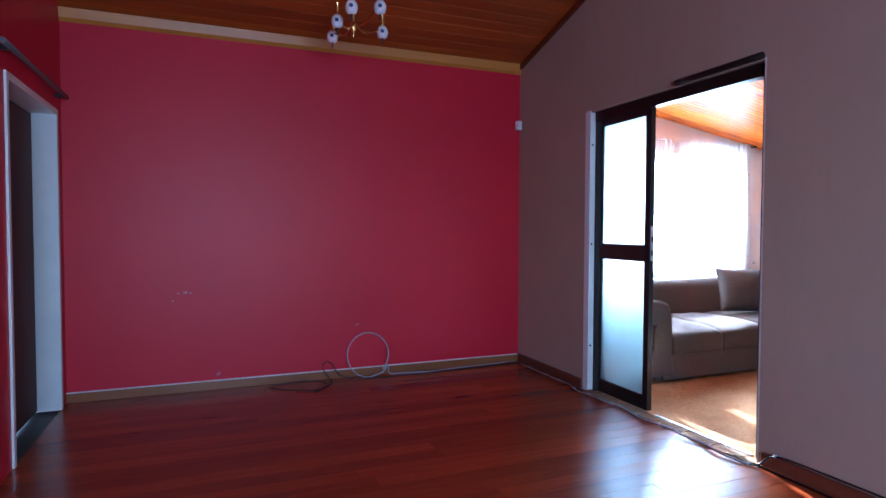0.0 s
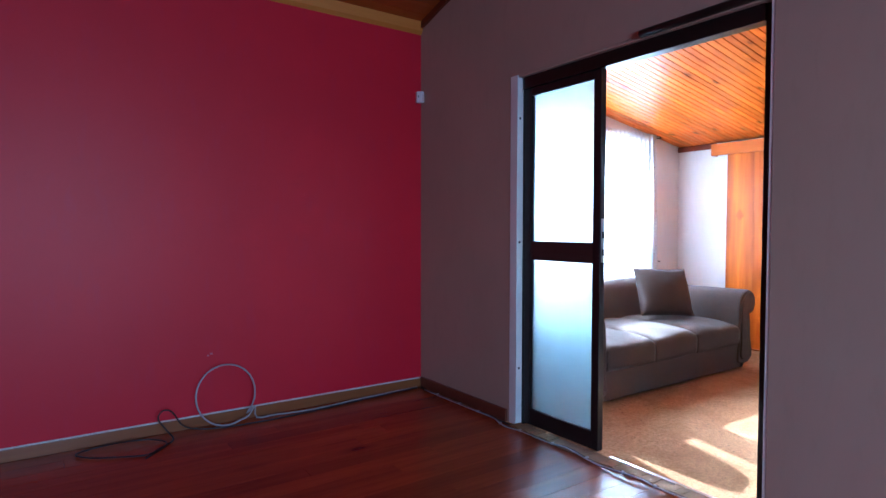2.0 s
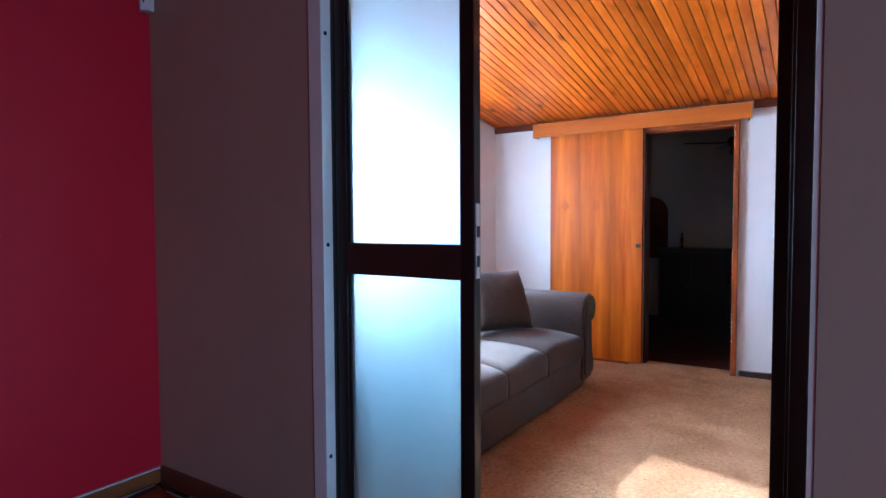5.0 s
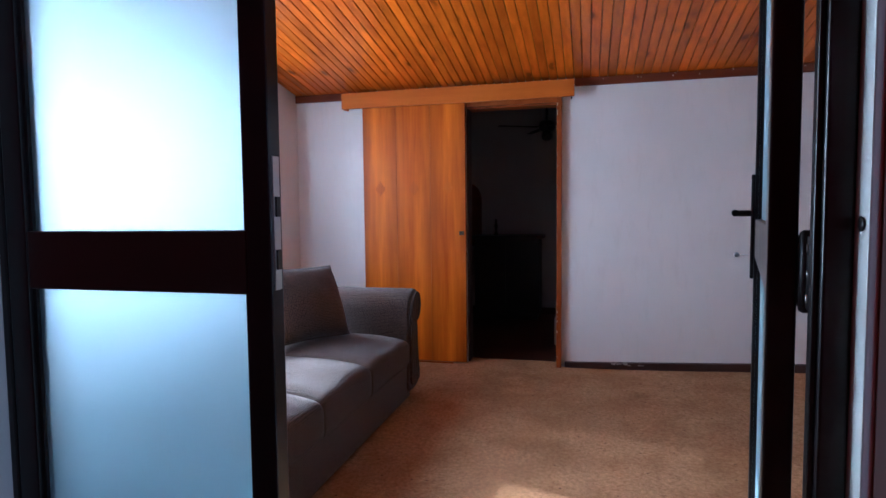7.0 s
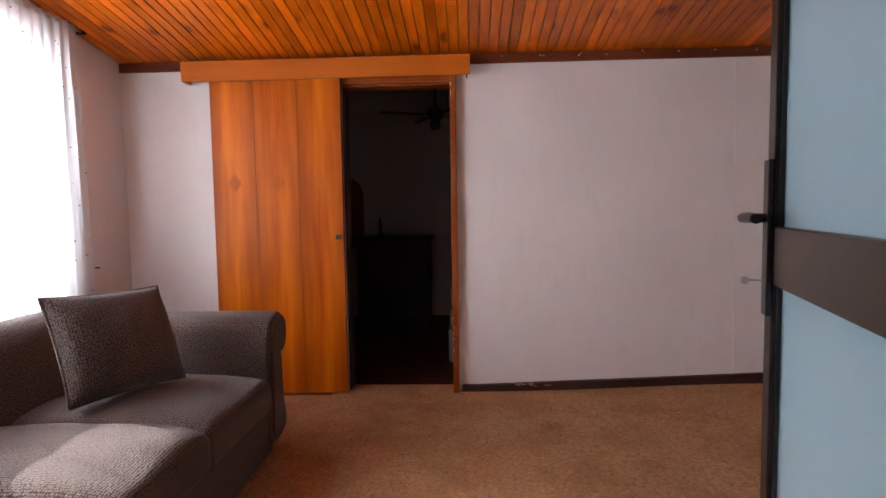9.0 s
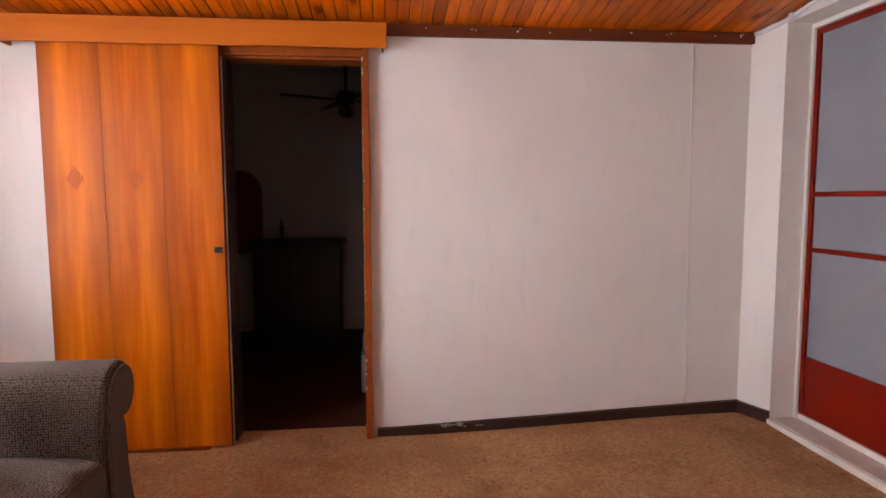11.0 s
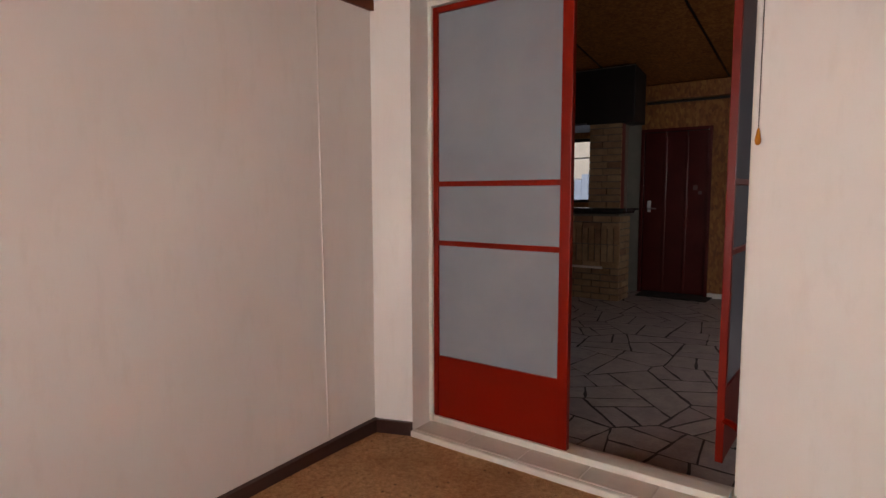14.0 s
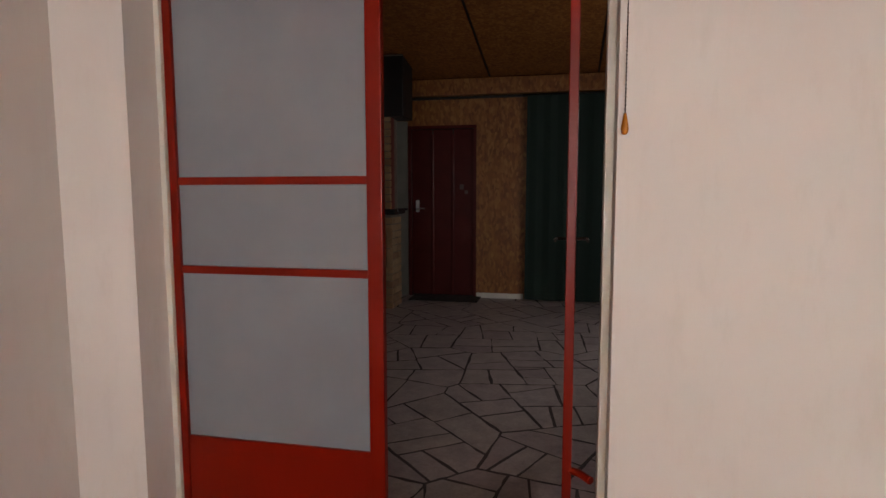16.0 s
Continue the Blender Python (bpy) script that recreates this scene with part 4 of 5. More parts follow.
def curtain(x0, x1, z0, z1, y, pleats, depth, flare, name, label, material):
    bm = bmesh.new()
    nx, nz = pleats * 8, 26
    rows = []
    for j in range(nz + 1):
        f = j / nz
        row = []
        for i in range(nx + 1):
            u = i / nx
            ph = u * pleats * 2 * math.pi
            d = depth * (0.45 + 0.75 * f) * (math.sin(ph + 0.9 * math.sin(u * 11)) + 0.35 * math.sin(2.3 * ph + 3 * f))
            x = x0 + (x1 - x0) * u + flare * f * (u - 0.5) * 2 * 0.5 + 0.012 * math.sin(f * 5 + ph)
            row.append(bm.verts.new((x, y + d, z1 + (z0 - z1) * f + 0.006 * math.sin(ph))))
        rows.append(row)
    for a, b in zip(rows, rows[1:]):
        for i in range(nx):
            bm.faces.new((a[i], a[i + 1], b[i + 1], b[i])).smooth = True
    return solid(name, bm, material, label, "curtain", at=((x0 + x1) / 2, y, z0))


curtain(6.21, 7.13, 0.45, 2.275, 5.325, 13, 0.018, 0.10, "sheer_curtain", "white dotted sheer curtain gathered on a rod", SHEER)
for cx0, cx1, n in ((4.48, 5.30, 7), (5.56, 6.20, 6)):
    curtain(cx0, cx1, 0.45, 2.275, 5.325, n, 0.020, 0.03, "sheer_curtain", "thin white dotted sheer curtain across the window", VOILE)
# unseen dense strip, added so its shade splits the sun patch in two
curtain(5.29, 5.57, 0.45, 2.275, 5.318, 6, 0.022, 0.02, "sheer_curtain", "added dense strip of white dotted sheer parting the sunlight", SHEER)
hk = solid("wall_hook", sweep([(7.29, 5.388, 0.885), (7.28, 5.36, 0.882), (7.25, 5.335, 0.884), (7.23, 5.33, 0.892)], 0.0045, 8), BLACK_ALU, "small dark curtain tie hook on the wall", "hook", at=(7.29, 5.388, 0.885))

SX0, SX1, SY0, SY1 = 4.50, 6.91, 4.10, 5.20
sofa = thing("sofa", ((SX0 + SX1) / 2, 4.65, 0), "grey-brown woven three-seat sofa with rolled arms", "sofa")


def puff(x0, x1, y0, y1, z0, z1, dome, n=14, power=3.2):
    """A stuffed cushion block: full edges, domed top."""
    bm = bmesh.new()
    bmesh.ops.create_cube(bm, size=2.0)
    bmesh.ops.subdivide_edges(bm, edges=bm.edges[:], cuts=n, use_grid_fill=True)
    for v in bm.verts:
        x, y, z = v.co
        k = (abs(y) ** power + abs(z) ** power) ** (1 / power)
        m = max(abs(y), abs(z))
        if k > 0:
            y, z = y * m / k, z * m / k
        if z > 0:
            z += dome / (z1 - z0) * 2 * (1 - x ** 4) * (1 - y * y) * z - 0.16 * max(0.0, abs(x) - 0.86) / 0.14 * z
        y -= 0.012 * max(0.0, -y) * (1 - x ** 4)
        w = noise.noise(Vector((x * 1.7 + x0 * 3, y * 1.7, z))) * 0.012
        v.co = Vector(((x0 + x1) / 2 + x * (x1 - x0) / 2, (y0 + y1) / 2 + y * (y1 - y0) / 2, (z0 + z1) / 2 + z * (z1 - z0) / 2 + w))
    return smooth_all(bm)


part("base", boxbm(SX0 + 0.20, SX1 - 0.20, SY0 + 0.03, SY1 - 0.02, 0.022, 0.30, bev=0.02), WEAVE, sofa)
cuts = (4.84, 5.40, 5.96, 6.62)
for a, b in zip(cuts, cuts[1:]):
    part("seat_cushion", puff(a - 0.003, b + 0.003, SY0 - 0.008, 4.97, 0.20, 0.428, 0.026, 18, 5.5), WEAVE, sofa)
part("front_skirt", boxbm(SX0 + 0.25, SX1 - 0.25, SY0 + 0.002, SY0 + 0.05, 0.022, 0.36, bev=0.014), WEAVE, sofa)


def rounded(outline, steps=4):
    """A closed outline with its corners softened by a Catmull-Rom spline."""
    n, fine = len(outline), []
    for i in range(n):
        a, b, c, d = (Vector(outline[(i + k - 1) % n]) for k in range(4))
        for k in range(steps):
            t = k / steps
            fine.append(tuple(0.5 * ((2 * b) + (c - a) * t + (2 * a - 5 * b + 4 * c - d) * t * t + (3 * b - a - 3 * c + d) * t ** 3)))
    return fine


def upholstered(outline, d0, d1, plane, bev):
    """A stuffed body: the outline pulled along the third axis, its flanks rounded and shaded smooth."""
    bm = extrude(rounded(outline), d0, d1, plane, bev)
    for f in bm.faces:
        f.smooth = len(f.verts) <= 4
    return bm


def rolled_arm(x_in, x_out, top):
    """Outline across the arm: straight inside, round top that rolls outward, waisted outside."""
    s = 1 if x_out > x_in else -1
    w = abs(x_out - x_in)
    r = 0.098
    cx, cz = w - r, top - r
    out = [(0.0, 0.07), (0.0, 0.22), (0.0, 0.40), (0.006, top - 0.18), (0.025, top - 0.09), (0.07, top - 0.028)]
    for k in range(10):
        a = math.radians(95 - k * 23)
        out.append((cx + r * math.cos(a), cz + r * math.sin(a)))
    out += [(w - 0.11, top - 0.235), (w - 0.10, 0.32), (w - 0.08, 0.20), (w - 0.06, 0.07)]
    return [(x_in + s * u, v) for u, v in out]


back = upholstered([(4.90, 0.28), (4.86, 0.38), (4.89, 0.50), (4.925, 0.62), (4.955, 0.70), (5.00, 0.748), (5.06, 0.765), (5.13, 0.748), (5.17, 0.69), (5.19, 0.5), (5.20, 0.10), (5.08, 0.10), (4.96, 0.10)], SX0 + 0.18, SX1 - 0.20, "yz", 0.02)
part("backrest", back, WEAVE, sofa)
for xi, xo, top in ((6.60, 6.862, 0.703), (4.84, 4.53, 0.70)):
    o = rolled_arm(xi, xo, top)
    arm = part("arm", upholstered(o, SY0 - 0.01, SY1 - 0.06, "xz", 0.022), WEAVE, sofa)
    cxm, czm = sum(p[0] for p in o) / len(o), sum(p[1] for p in o) / len(o)
    ins = [(cxm + (a - cxm) * 0.78, czm + (b - czm) * 0.9) for a, b in o]
    part("front_panel", upholstered(ins, SY0 - 0.024, SY0 - 0.004, "xz", 0.007), WEAVE, arm, "padded scroll front panel")
    part("piping", sweep([(a, SY0 - 0.018, b) for a, b in ins + ins[:1]], 0.006, 6, 2), WEAVE, arm)
for x in (SX0 + 0.16, SX1 - 0.14):
    for y in (SY0 + 0.07, SY1 - 0.1):
        part("foot", lathe([(0.022, 0.0), (0.03, 0.02), (0.034, 0.07)], (x, y, 0), 14), BLACK_WOOD, sofa, "short dark wooden foot")

def pillow(w, h, t):
    bm = bmesh.new()
    n = 22
    grids = []
    for side in (1, -1):
        g = []
        for i in range(n + 1):
            row = []
            for j in range(n + 1):
                u, v = 2 * i / n - 1, 2 * j / n - 1
                fall = max(0.0, (1 - u * u) * (1 - v * v)) ** 0.42
                pin_u, pin_v = 1 - 0.055 * (1 - v * v), 1 - 0.055 * (1 - u * u)
                z = side * t / 2 * fall * (1 + 0.12 * noise.noise(Vector((u * 2, v * 2, side * 3.1)))) + side * 0.004
                row.append(bm.verts.new((u * w / 2 * (pin_u + 0.04), v * h / 2 * (pin_v + 0.04), z)))
            g.append(row)
        grids.append(g)
        for i in range(n):
            for j in range(n):
                f = (g[i][j], g[i + 1][j], g[i + 1][j + 1], g[i][j + 1])
                bm.faces.new(f if side > 0 else f[::-1]).smooth = True
    a, b = grids
    rim = [(i, 0) for i in range(n)] + [(n, j) for j in range(n)] + [(i, n) for i in range(n, 0, -1)] + [(0, j) for j in range(n, 0, -1)]
    for (i, j), (k, l) in zip(rim, rim[1:] + rim[:1]):
        bm.faces.new((b[i][j], b[k][l], a[k][l], a[i][j]))
    bmesh.ops.recalc_face_normals(bm, faces=bm.faces)
    return bm, rim, w, h, n


pb, rim, pw, ph_, pn = pillow(0.495, 0.43, 0.22)
cush = thing("cushion", (6.36, 4.78, 0.66), "square grey-brown woven scatter cushion on the sofa", "cushion")
part("cover", pb, WEAVE, cush, local=True)
edge_pts = []
for i, j in rim:
    u, v = 2 * i / pn - 1, 2 * j / pn - 1
    edge_pts.append((u * pw / 2 * (1.04 - 0.055 * (1 - v * v)), v * ph_ / 2 * (1.04 - 0.055 * (1 - u * u)), 0))
part("piping", sweep(edge_pts + edge_pts[:1], 0.006, 6, 1), WEAVE, cush, local=True)
cush.matrix_basis = pose(6.243, 4.605, 0.672, 0, 0, -23.5) @ pose(0, 0, 0, 66, 0, 0) @ pose(0, 0, 0, 0, 0, -2)

sd = thing("sliding_door", (7.6, 4.34, 0.012), "orange wood veneer sliding door, half open", "sliding door")
part("panel", boxbm(7.5825, 7.612, 3.922, 4.764, 0.015, 2.08, bev=0.002), ARCH_WOOD, sd)
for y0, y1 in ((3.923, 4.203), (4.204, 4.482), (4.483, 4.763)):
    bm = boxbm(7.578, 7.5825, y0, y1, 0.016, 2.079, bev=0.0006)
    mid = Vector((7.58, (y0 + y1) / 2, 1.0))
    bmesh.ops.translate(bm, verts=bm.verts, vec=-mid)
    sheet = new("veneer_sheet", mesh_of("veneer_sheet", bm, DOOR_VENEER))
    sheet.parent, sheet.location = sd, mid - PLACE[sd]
for y in (4.62, 4.34, 4.065):
    fl = bmesh.new()
    for k in range(7):
        h, w = 0.055 - abs(k - 3) * 0.013, 0.008
        box(fl, 7.5768, 7.5786, y + (k - 3) * 0.011 - w / 2, y + (k - 3) * 0.011 + w / 2, 1.39 - h, 1.39 + h * 1.1)
    part("figure", fl, VENEER_FIGURE, sd, "darker flame figure in the veneer")
lk_ = part("lock", boxbm(7.572, 7.579, 3.935, 3.975, 1.02, 1.052, bev=0.003), BROWN_ALU, sd, "small tarnished flush lock")
part("keyhole", boxbm(7.570, 7.5725, 3.951, 3.959, 1.03, 1.044), BLACK_ALU, lk_)
part("bottom_guide", boxbm(7.568, 7.60, 4.03, 4.55, 0.0, 0.014, bev=0.002), ARCH_WOOD, sd, "thin wooden floor guide")
pel = thing("pelmet", (7.6, 4.01, 2.03), "orange wooden pelmet covering the sliding track", "pelmet")
part("board", boxbm(7.538, 7.556, 3.10, 4.925, 2.034, 2.158, bev=0.002), PELMET_WOOD, pel)
part("top_board", boxbm(7.556, 7.645, 3.10, 4.925, 2.14, 2.158, bev=0.002), PELMET_WOOD, pel)
part("end_board", boxbm(7.556, 7.645, 4.907, 4.925, 2.034, 2.14, bev=0.002), PELMET_WOOD, pel)
part("track", boxbm(7.59, 7.63, 3.13, 4.9, 2.085, 2.12, bev=0.002), STEEL, pel, "steel sliding track")
part("pin", boxbm(7.545, 7.555, 3.115, 3.125, 2.015, 2.034), BLACK_ALU, pel)
arc = thing("door_frame", (7.66, 3.6, 0), "chipped reddish wooden architrave around the doorway", "door frame", kind="structure")
part("architrave", boxbm(7.615, 7.67, 3.193, 3.230, 0, 2.062, bev=0.004), ARCH_WOOD, arc)
part("architrave_head", boxbm(7.632, 7.67, 3.228, 3.98, 2.012, 2.06, bev=0.004), ARCH_WOOD, arc)
part("lining", boxbm(7.67, 7.802, 3.212, 3.228, 0, 2.02, bev=0.002), ARCH_WOOD, arc)
# added over the white reveal, its shade put into the dark colour
part("lining", boxbm(7.672, 7.802, 3.914, 3.932, 0, 2.003, bev=0.002), BASE_DARK, arc, "added reveal lining, coloured dark for its shade")
part("lining_head", boxbm(7.67, 7.802, 3.228, 3.93, 2.003, 2.02), ARCH_WOOD, arc)
bm = bmesh.new()
random.seed(21)
for i in range(34):
    z = random.uniform(0.03, 2.0)
    h = random.uniform(0.002, 0.014)
    box(bm, 7.6142, 7.6153, 3.2255 - random.uniform(0, 0.004), 3.2285, z, z + h)
part("paint_chips", bm, CREAM, arc, "pale chips along the architrave edge")

# conduit along the ceiling edge of the white wall
cond = thing("conduit", (6.9, 1.08, 2.25), "white plastic conduit below the ceiling edge", "conduit")
pts = [(7.64, 1.10, R2(7.64) - 0.014), (7.47, 1.045, R2(7.47) - 0.02), (6.6, 1.045, R2(6.6) - 0.02), (6.02, 1.045, R2(6.02) - 0.02)]
part("pipe", sweep(pts, 0.011, 8, 2), PLASTIC, cond)
for x in (7.42, 6.9, 6.3):
    part("saddle", boxbm(x - 0.012, x + 0.012, 1.03, 1.062, R2(x) - 0.034, R2(x) - 0.004, bev=0.003), PLASTIC, cond)
PX, PY = 6.018, 0.91
cord = thing("pull_cord", (PX, PY, 1.44), "light pull cord with an amber wooden toggle", "pull cord")
beads = sweep([(PX, PY, 1.48), (PX, PY, 2.0), (PX, PY, R2(PX) + 0.004)], 0.0013, 5, 2)
z = 1.49
while z < 2.45:
    join(beads, lathe([(0.001, -0.003), (0.0026, 0), (0.001, 0.003)], (PX, PY, z), 6))
    z += 0.011
part("bead_chain", beads, BROWN_ALU, cord, "dark bead chain")
part("toggle", lathe([(0.003, 0.05), (0.005, 0.042), (0.009, 0.018), (0.0105, 0.008), (0.008, -0.004), (0.003, -0.008)], (PX, PY, 1.43), 14), AMBER, cord, "amber wooden drop")

# ---- double red doors ----
sill = thing("door_sill", (6.76, 0.95, 0), "raised cream tiled door sill", "door sill", kind="structure")
part("bed", boxbm(6.035, 7.475, 0.70, 1.03, -0.05, 0.078, bev=0.006), CREAM, sill, "cream painted sill edge")
part("nosing", boxbm(6.035, 7.475, 1.022, 1.05, -0.02, 0.083, bev=0.008), CREAM, sill, "chipped cream nosing")
x = 7.468
for wd_ in (0.29, 0.29, 0.29, 0.29, 0.245):
    part("tile", boxbm(x - wd_ + 0.004, x, 0.885, 1.021, 0.07, 0.085, bev=0.002), TILE, sill)
    x -= wd_
rfm = thing("door_frame", (6.76, 0.86, 0.04), "cream painted steel frame of the double doors", "door frame", kind="structure")
part("jamb", boxbm(7.455, 7.475, 0.80, 0.895, 0.038, 2.185, bev=0.003), CREAM, rfm)
part("jamb", boxbm(6.035, 6.060, 0.70, 0.775, 0.038, 2.185, bev=0.003), CREAM, rfm)
part("head", boxbm(6.062, 7.455, 0.80, 0.895, 2.16, 2.185, bev=0.003), CREAM, rfm)
part("threshold", boxbm(6.062, 7.455, 0.80, 0.885, 0.07, 0.115, bev=0.004), CREAM, rfm)


def red_leaf(label, w):
    """A steel leaf in local metres: hinge at x=0, runs to x=w, three obscured panes over a kick panel."""
    leaf = thing("red_door", (0, 0, 0), label, "glazed door", "red double doors")
    t = 0.016
    z0, z1 = 0.118, 2.155
    part("stile", boxbm(0, 0.028, -t, t, z0, z1, bev=0.003), RED_DOOR, leaf, local=True)
    part("stile", boxbm(w - 0.05, w, -t, t, z0, z1, bev=0.003), RED_DOOR, leaf, local=True)
    part("top_rail", boxbm(0.028, w - 0.05, -t, t, z1 - 0.03, z1, bev=0.003), RED_DOOR, leaf, local=True)
    for z in (1.305, 1.012):
        part("glazing_bar", boxbm(0.028, w - 0.05, -t + 0.003, t - 0.003, z - 0.013, z + 0.013, bev=0.003), RED_DOOR, leaf, local=True)
    part("kick_panel", boxbm(0.028, w - 0.05, -t + 0.004, t - 0.004, z0, 0.435, bev=0.002), RED_DOOR, leaf, "red sheet steel kick panel", local=True)
    for a, b in ((0.435, 1.0), (1.024, 1.293), (1.317, z1 - 0.03)):
        part("pane", boxbm(0.024, w - 0.046, -0.003, 0.003, a - 0.003, b + 0.003), OBSCURE, leaf, "obscured grey-blue glass", local=True)
    return leaf


shut = red_leaf("closed red steel door with obscured grey panes", 0.735)
shut.matrix_basis = pose(7.455, 0.865, 0, 0, 0, 180)
ajar = red_leaf("open red steel door with obscured grey panes", 0.68)
ajar.matrix_basis = pose(6.152, 0.60, 0, 0, 0, -90.6)
for z in (0.30, 2.04):
    part("hinge_arm", sweep([(0.012, -0.012, z), (-0.008, -0.045, z), (-0.05, -0.08, z)], 0.014, 8), RED_DOOR, ajar, "red projecting hinge arm", local=True)
for sy in (-1, 1):
    pl = part("handle_plate", boxbm(0.645, 0.673, 0.016 if sy > 0 else -0.021, 0.021 if sy > 0 else -0.016, 0.93, 1.13, bev=0.002), BLACK_ALU, ajar, "dark handle plate", local=True)
    part("lever", sweep([(0.659, sy * 0.02, 1.06), (0.659, sy * 0.06, 1.06), (0.645, sy * 0.068, 1.06), (0.565, sy * 0.068, 1.058)], 0.007, 8), BROWN_ALU, pl, "dark worn lever", local=True)

# ---- unlit bedroom beyond the sliding door ----
cab = thing("dark_cabinet", (9.75, 3.88, 0), "black wooden cabinet in the unlit room", "cabinet")
part("body", boxbm(9.56, 9.95, 3.52, 4.24, 0.06, 0.90, bev=0.006), BLACK_WOOD, cab)
part("top", boxbm(9.53, 9.96, 3.48, 4.28, 0.90, 0.935, bev=0.006), BLACK_WOOD, cab)
part("plinth", boxbm(9.58, 9.94, 3.54, 4.22, 0, 0.06), BLACK_WOOD, cab)
for y0, y1 in ((3.54, 3.87), (3.89, 4.22)):
    d = part("door", boxbm(9.545, 9.56, y0, y1, 0.09, 0.88, bev=0.004), BLACK_WOOD, cab)
    part("knob", lathe([(0.004, 0), (0.006, -0.012), (0.011, -0.02), (0.002, -0.026)], (9.545, y1 - 0.03 if y0 < 3.6 else y0 + 0.03, 0.5), 10, "x"), BROWN_ALU, d)
solid("figurine", lathe([(0.03, 0), (0.032, 0.012), (0.012, 0.03), (0.016, 0.08), (0.022, 0.11), (0.009, 0.14), (0.014, 0.165), (0.003, 0.185)], (9.72, 4.02, 0.935), 14), BLACK_WOOD, "small dark turned ornament on the cabinet", "ornament", at=(9.72, 4.02, 0.935))
fan = thing("ceiling_fan", (9.3, 3.42, 2.42), "dark ceiling fan at rest", "ceiling fan")
part("rod", lathe([(0.05, 2.42), (0.05, 2.38), (0.012, 2.36), (0.012, 2.13)], (9.3, 3.42, 0), 12), BLACK_ALU, fan)
part("motor", lathe([(0.03, 2.14), (0.07, 2.125), (0.085, 2.08), (0.07, 2.04), (0.04, 2.025)], (9.3, 3.42, 0), 20), BLACK_ALU, fan)
part("light", lathe([(0.04, 2.025), (0.055, 1.985), (0.05, 1.95), (0.02, 1.93)], (9.3, 3.42, 0), 16), BROWN_ALU, fan, "dim lamp bowl")
for k in range(4):
    a = 0.45 + k * math.pi / 2
    bl = boxbm(0.10, 0.52, -0.03, 0.03, 2.065, 2.073, bev=0.003)
    bmesh.ops.rotate(bl, verts=bl.verts, cent=(0, 0, 0), matrix=Matrix.Rotation(a, 3, "Z"))
    bmesh.ops.translate(bl, verts=bl.verts, vec=(9.3, 3.42, 0))
    part("blade", bl, BLACK_WOOD, fan)
stack = [(8.36, 8.80, 2.78, 3.29, 0.0, 0.26, 0.02), (8.38, 8.78, 2.82, 3.28, 0.26, 0.42, 0.05), (8.39, 8.78, 2.82, 3.27, 0.42, 0.60, 0.06)]
for i, (x0, x1, y0, y1, z0, z1, bv) in enumerate(stack):
    solid("storage_box" if i == 0 else "folded_blanket", boxbm(x0, x1, y0, y1, z0, z1, bev=bv), LINEN, "pale box on the bedroom floor" if i == 0 else "pale folded blanket in a stack", "box" if i == 0 else "blanket", at=((x0 + x1) / 2, (y0 + y1) / 2, z0))
arch_o = [(4.42 + 0.19 * math.cos(a), 1.36 + 0.19 * math.sin(a)) for a in [math.pi * k / 12 for k in range(13)]]
mir = thing("arched_mirror", (9.95, 4.42, 0.8), "dark arched wall mirror in a wooden frame", "mirror")
part("frame", extrude([(4.61, 0.80)] + arch_o + [(4.23, 0.80)], 9.945, 9.97, "yz"), DARK_BOARD, mir)
run("baseboard_bedroom", boxbm(9.95, 9.97, 1.06, 5.39, 0, 0.08, bev=0.003), BASE_DARK, "dark skirting in the unlit room")

# ---- paved room ----
back_door = thing("door_2", (7.64, -4.3, 0), "glossy oxblood plank door with a steel lever", "door", kind="structure")
part("frame", boxbm(8.02, 8.06, -4.33, -4.262, 0, 2.06, bev=0.004), DARK_RED, back_door)
part("frame", boxbm(7.225, 7.262, -4.33, -4.262, 0, 2.06, bev=0.004), DARK_RED, back_door)
part("frame_head", boxbm(7.262, 8.02, -4.33, -4.262, 2.02, 2.06, bev=0.004), DARK_RED, back_door)
for i, (x0, x1) in enumerate(((7.265, 7.505), (7.515, 7.755), (7.765, 8.017))):
    pk = part("plank", boxbm(x0, x1, -4.325, -4.292, 0.02, 2.015, bev=0.008), DARK_RED, back_door)
for x in (7.51, 7.76):
    part("cover_strip", boxbm(x - 0.016, x + 0.016, -4.30, -4.278, 0.02, 1.96, bev=0.008), DARK_RED, back_door)
part("backing_board", boxbm(7.215, 8.07, -4.47, -4.34, 0, 2.07), BLACK_WOOD, back_door)
hp = part("handle_plate", boxbm(7.928, 7.972, -4.292, -4.286, 1.03, 1.17, bev=0.002), PLASTIC, back_door, "bright white handle plate")
part("lever", sweep([(7.95, -4.286, 1.075), (7.95, -4.24, 1.075), (7.93, -4.232, 1.075), (7.85, -4.232, 1.072)], 0.008, 8), STEEL, hp)
part("scratch_patch", box(boxbm(7.33, 7.37, -4.2917, -4.2907, 1.25, 1.29, bev=0.0003), 7.38, 7.43, -4.2917, -4.2907, 1.30, 1.36, bev=0.0003), plain("grey_door_patch", (0.11, 0.05, 0.05), 0.4), back_door, "two small paler patches on the door plank")
beam = solid("ceiling_beam", boxbm(4.4, 10.8, -4.279, -4.16, 2.39, 2.575, bev=0.006), OSB, "strand board boxed beam under the ceiling", "beam", at=(7.6, -4.2, 2.39))
# thin black strip: the beam's shadow on the wall, built as a piece
run("trim_beam_shadow", boxbm(4.4, 8.0, -4.277, -4.25, 2.36, 2.389, bev=0.003), BLACK_WOOD, "dark strip standing in for shade below the boxed beam", "trim")
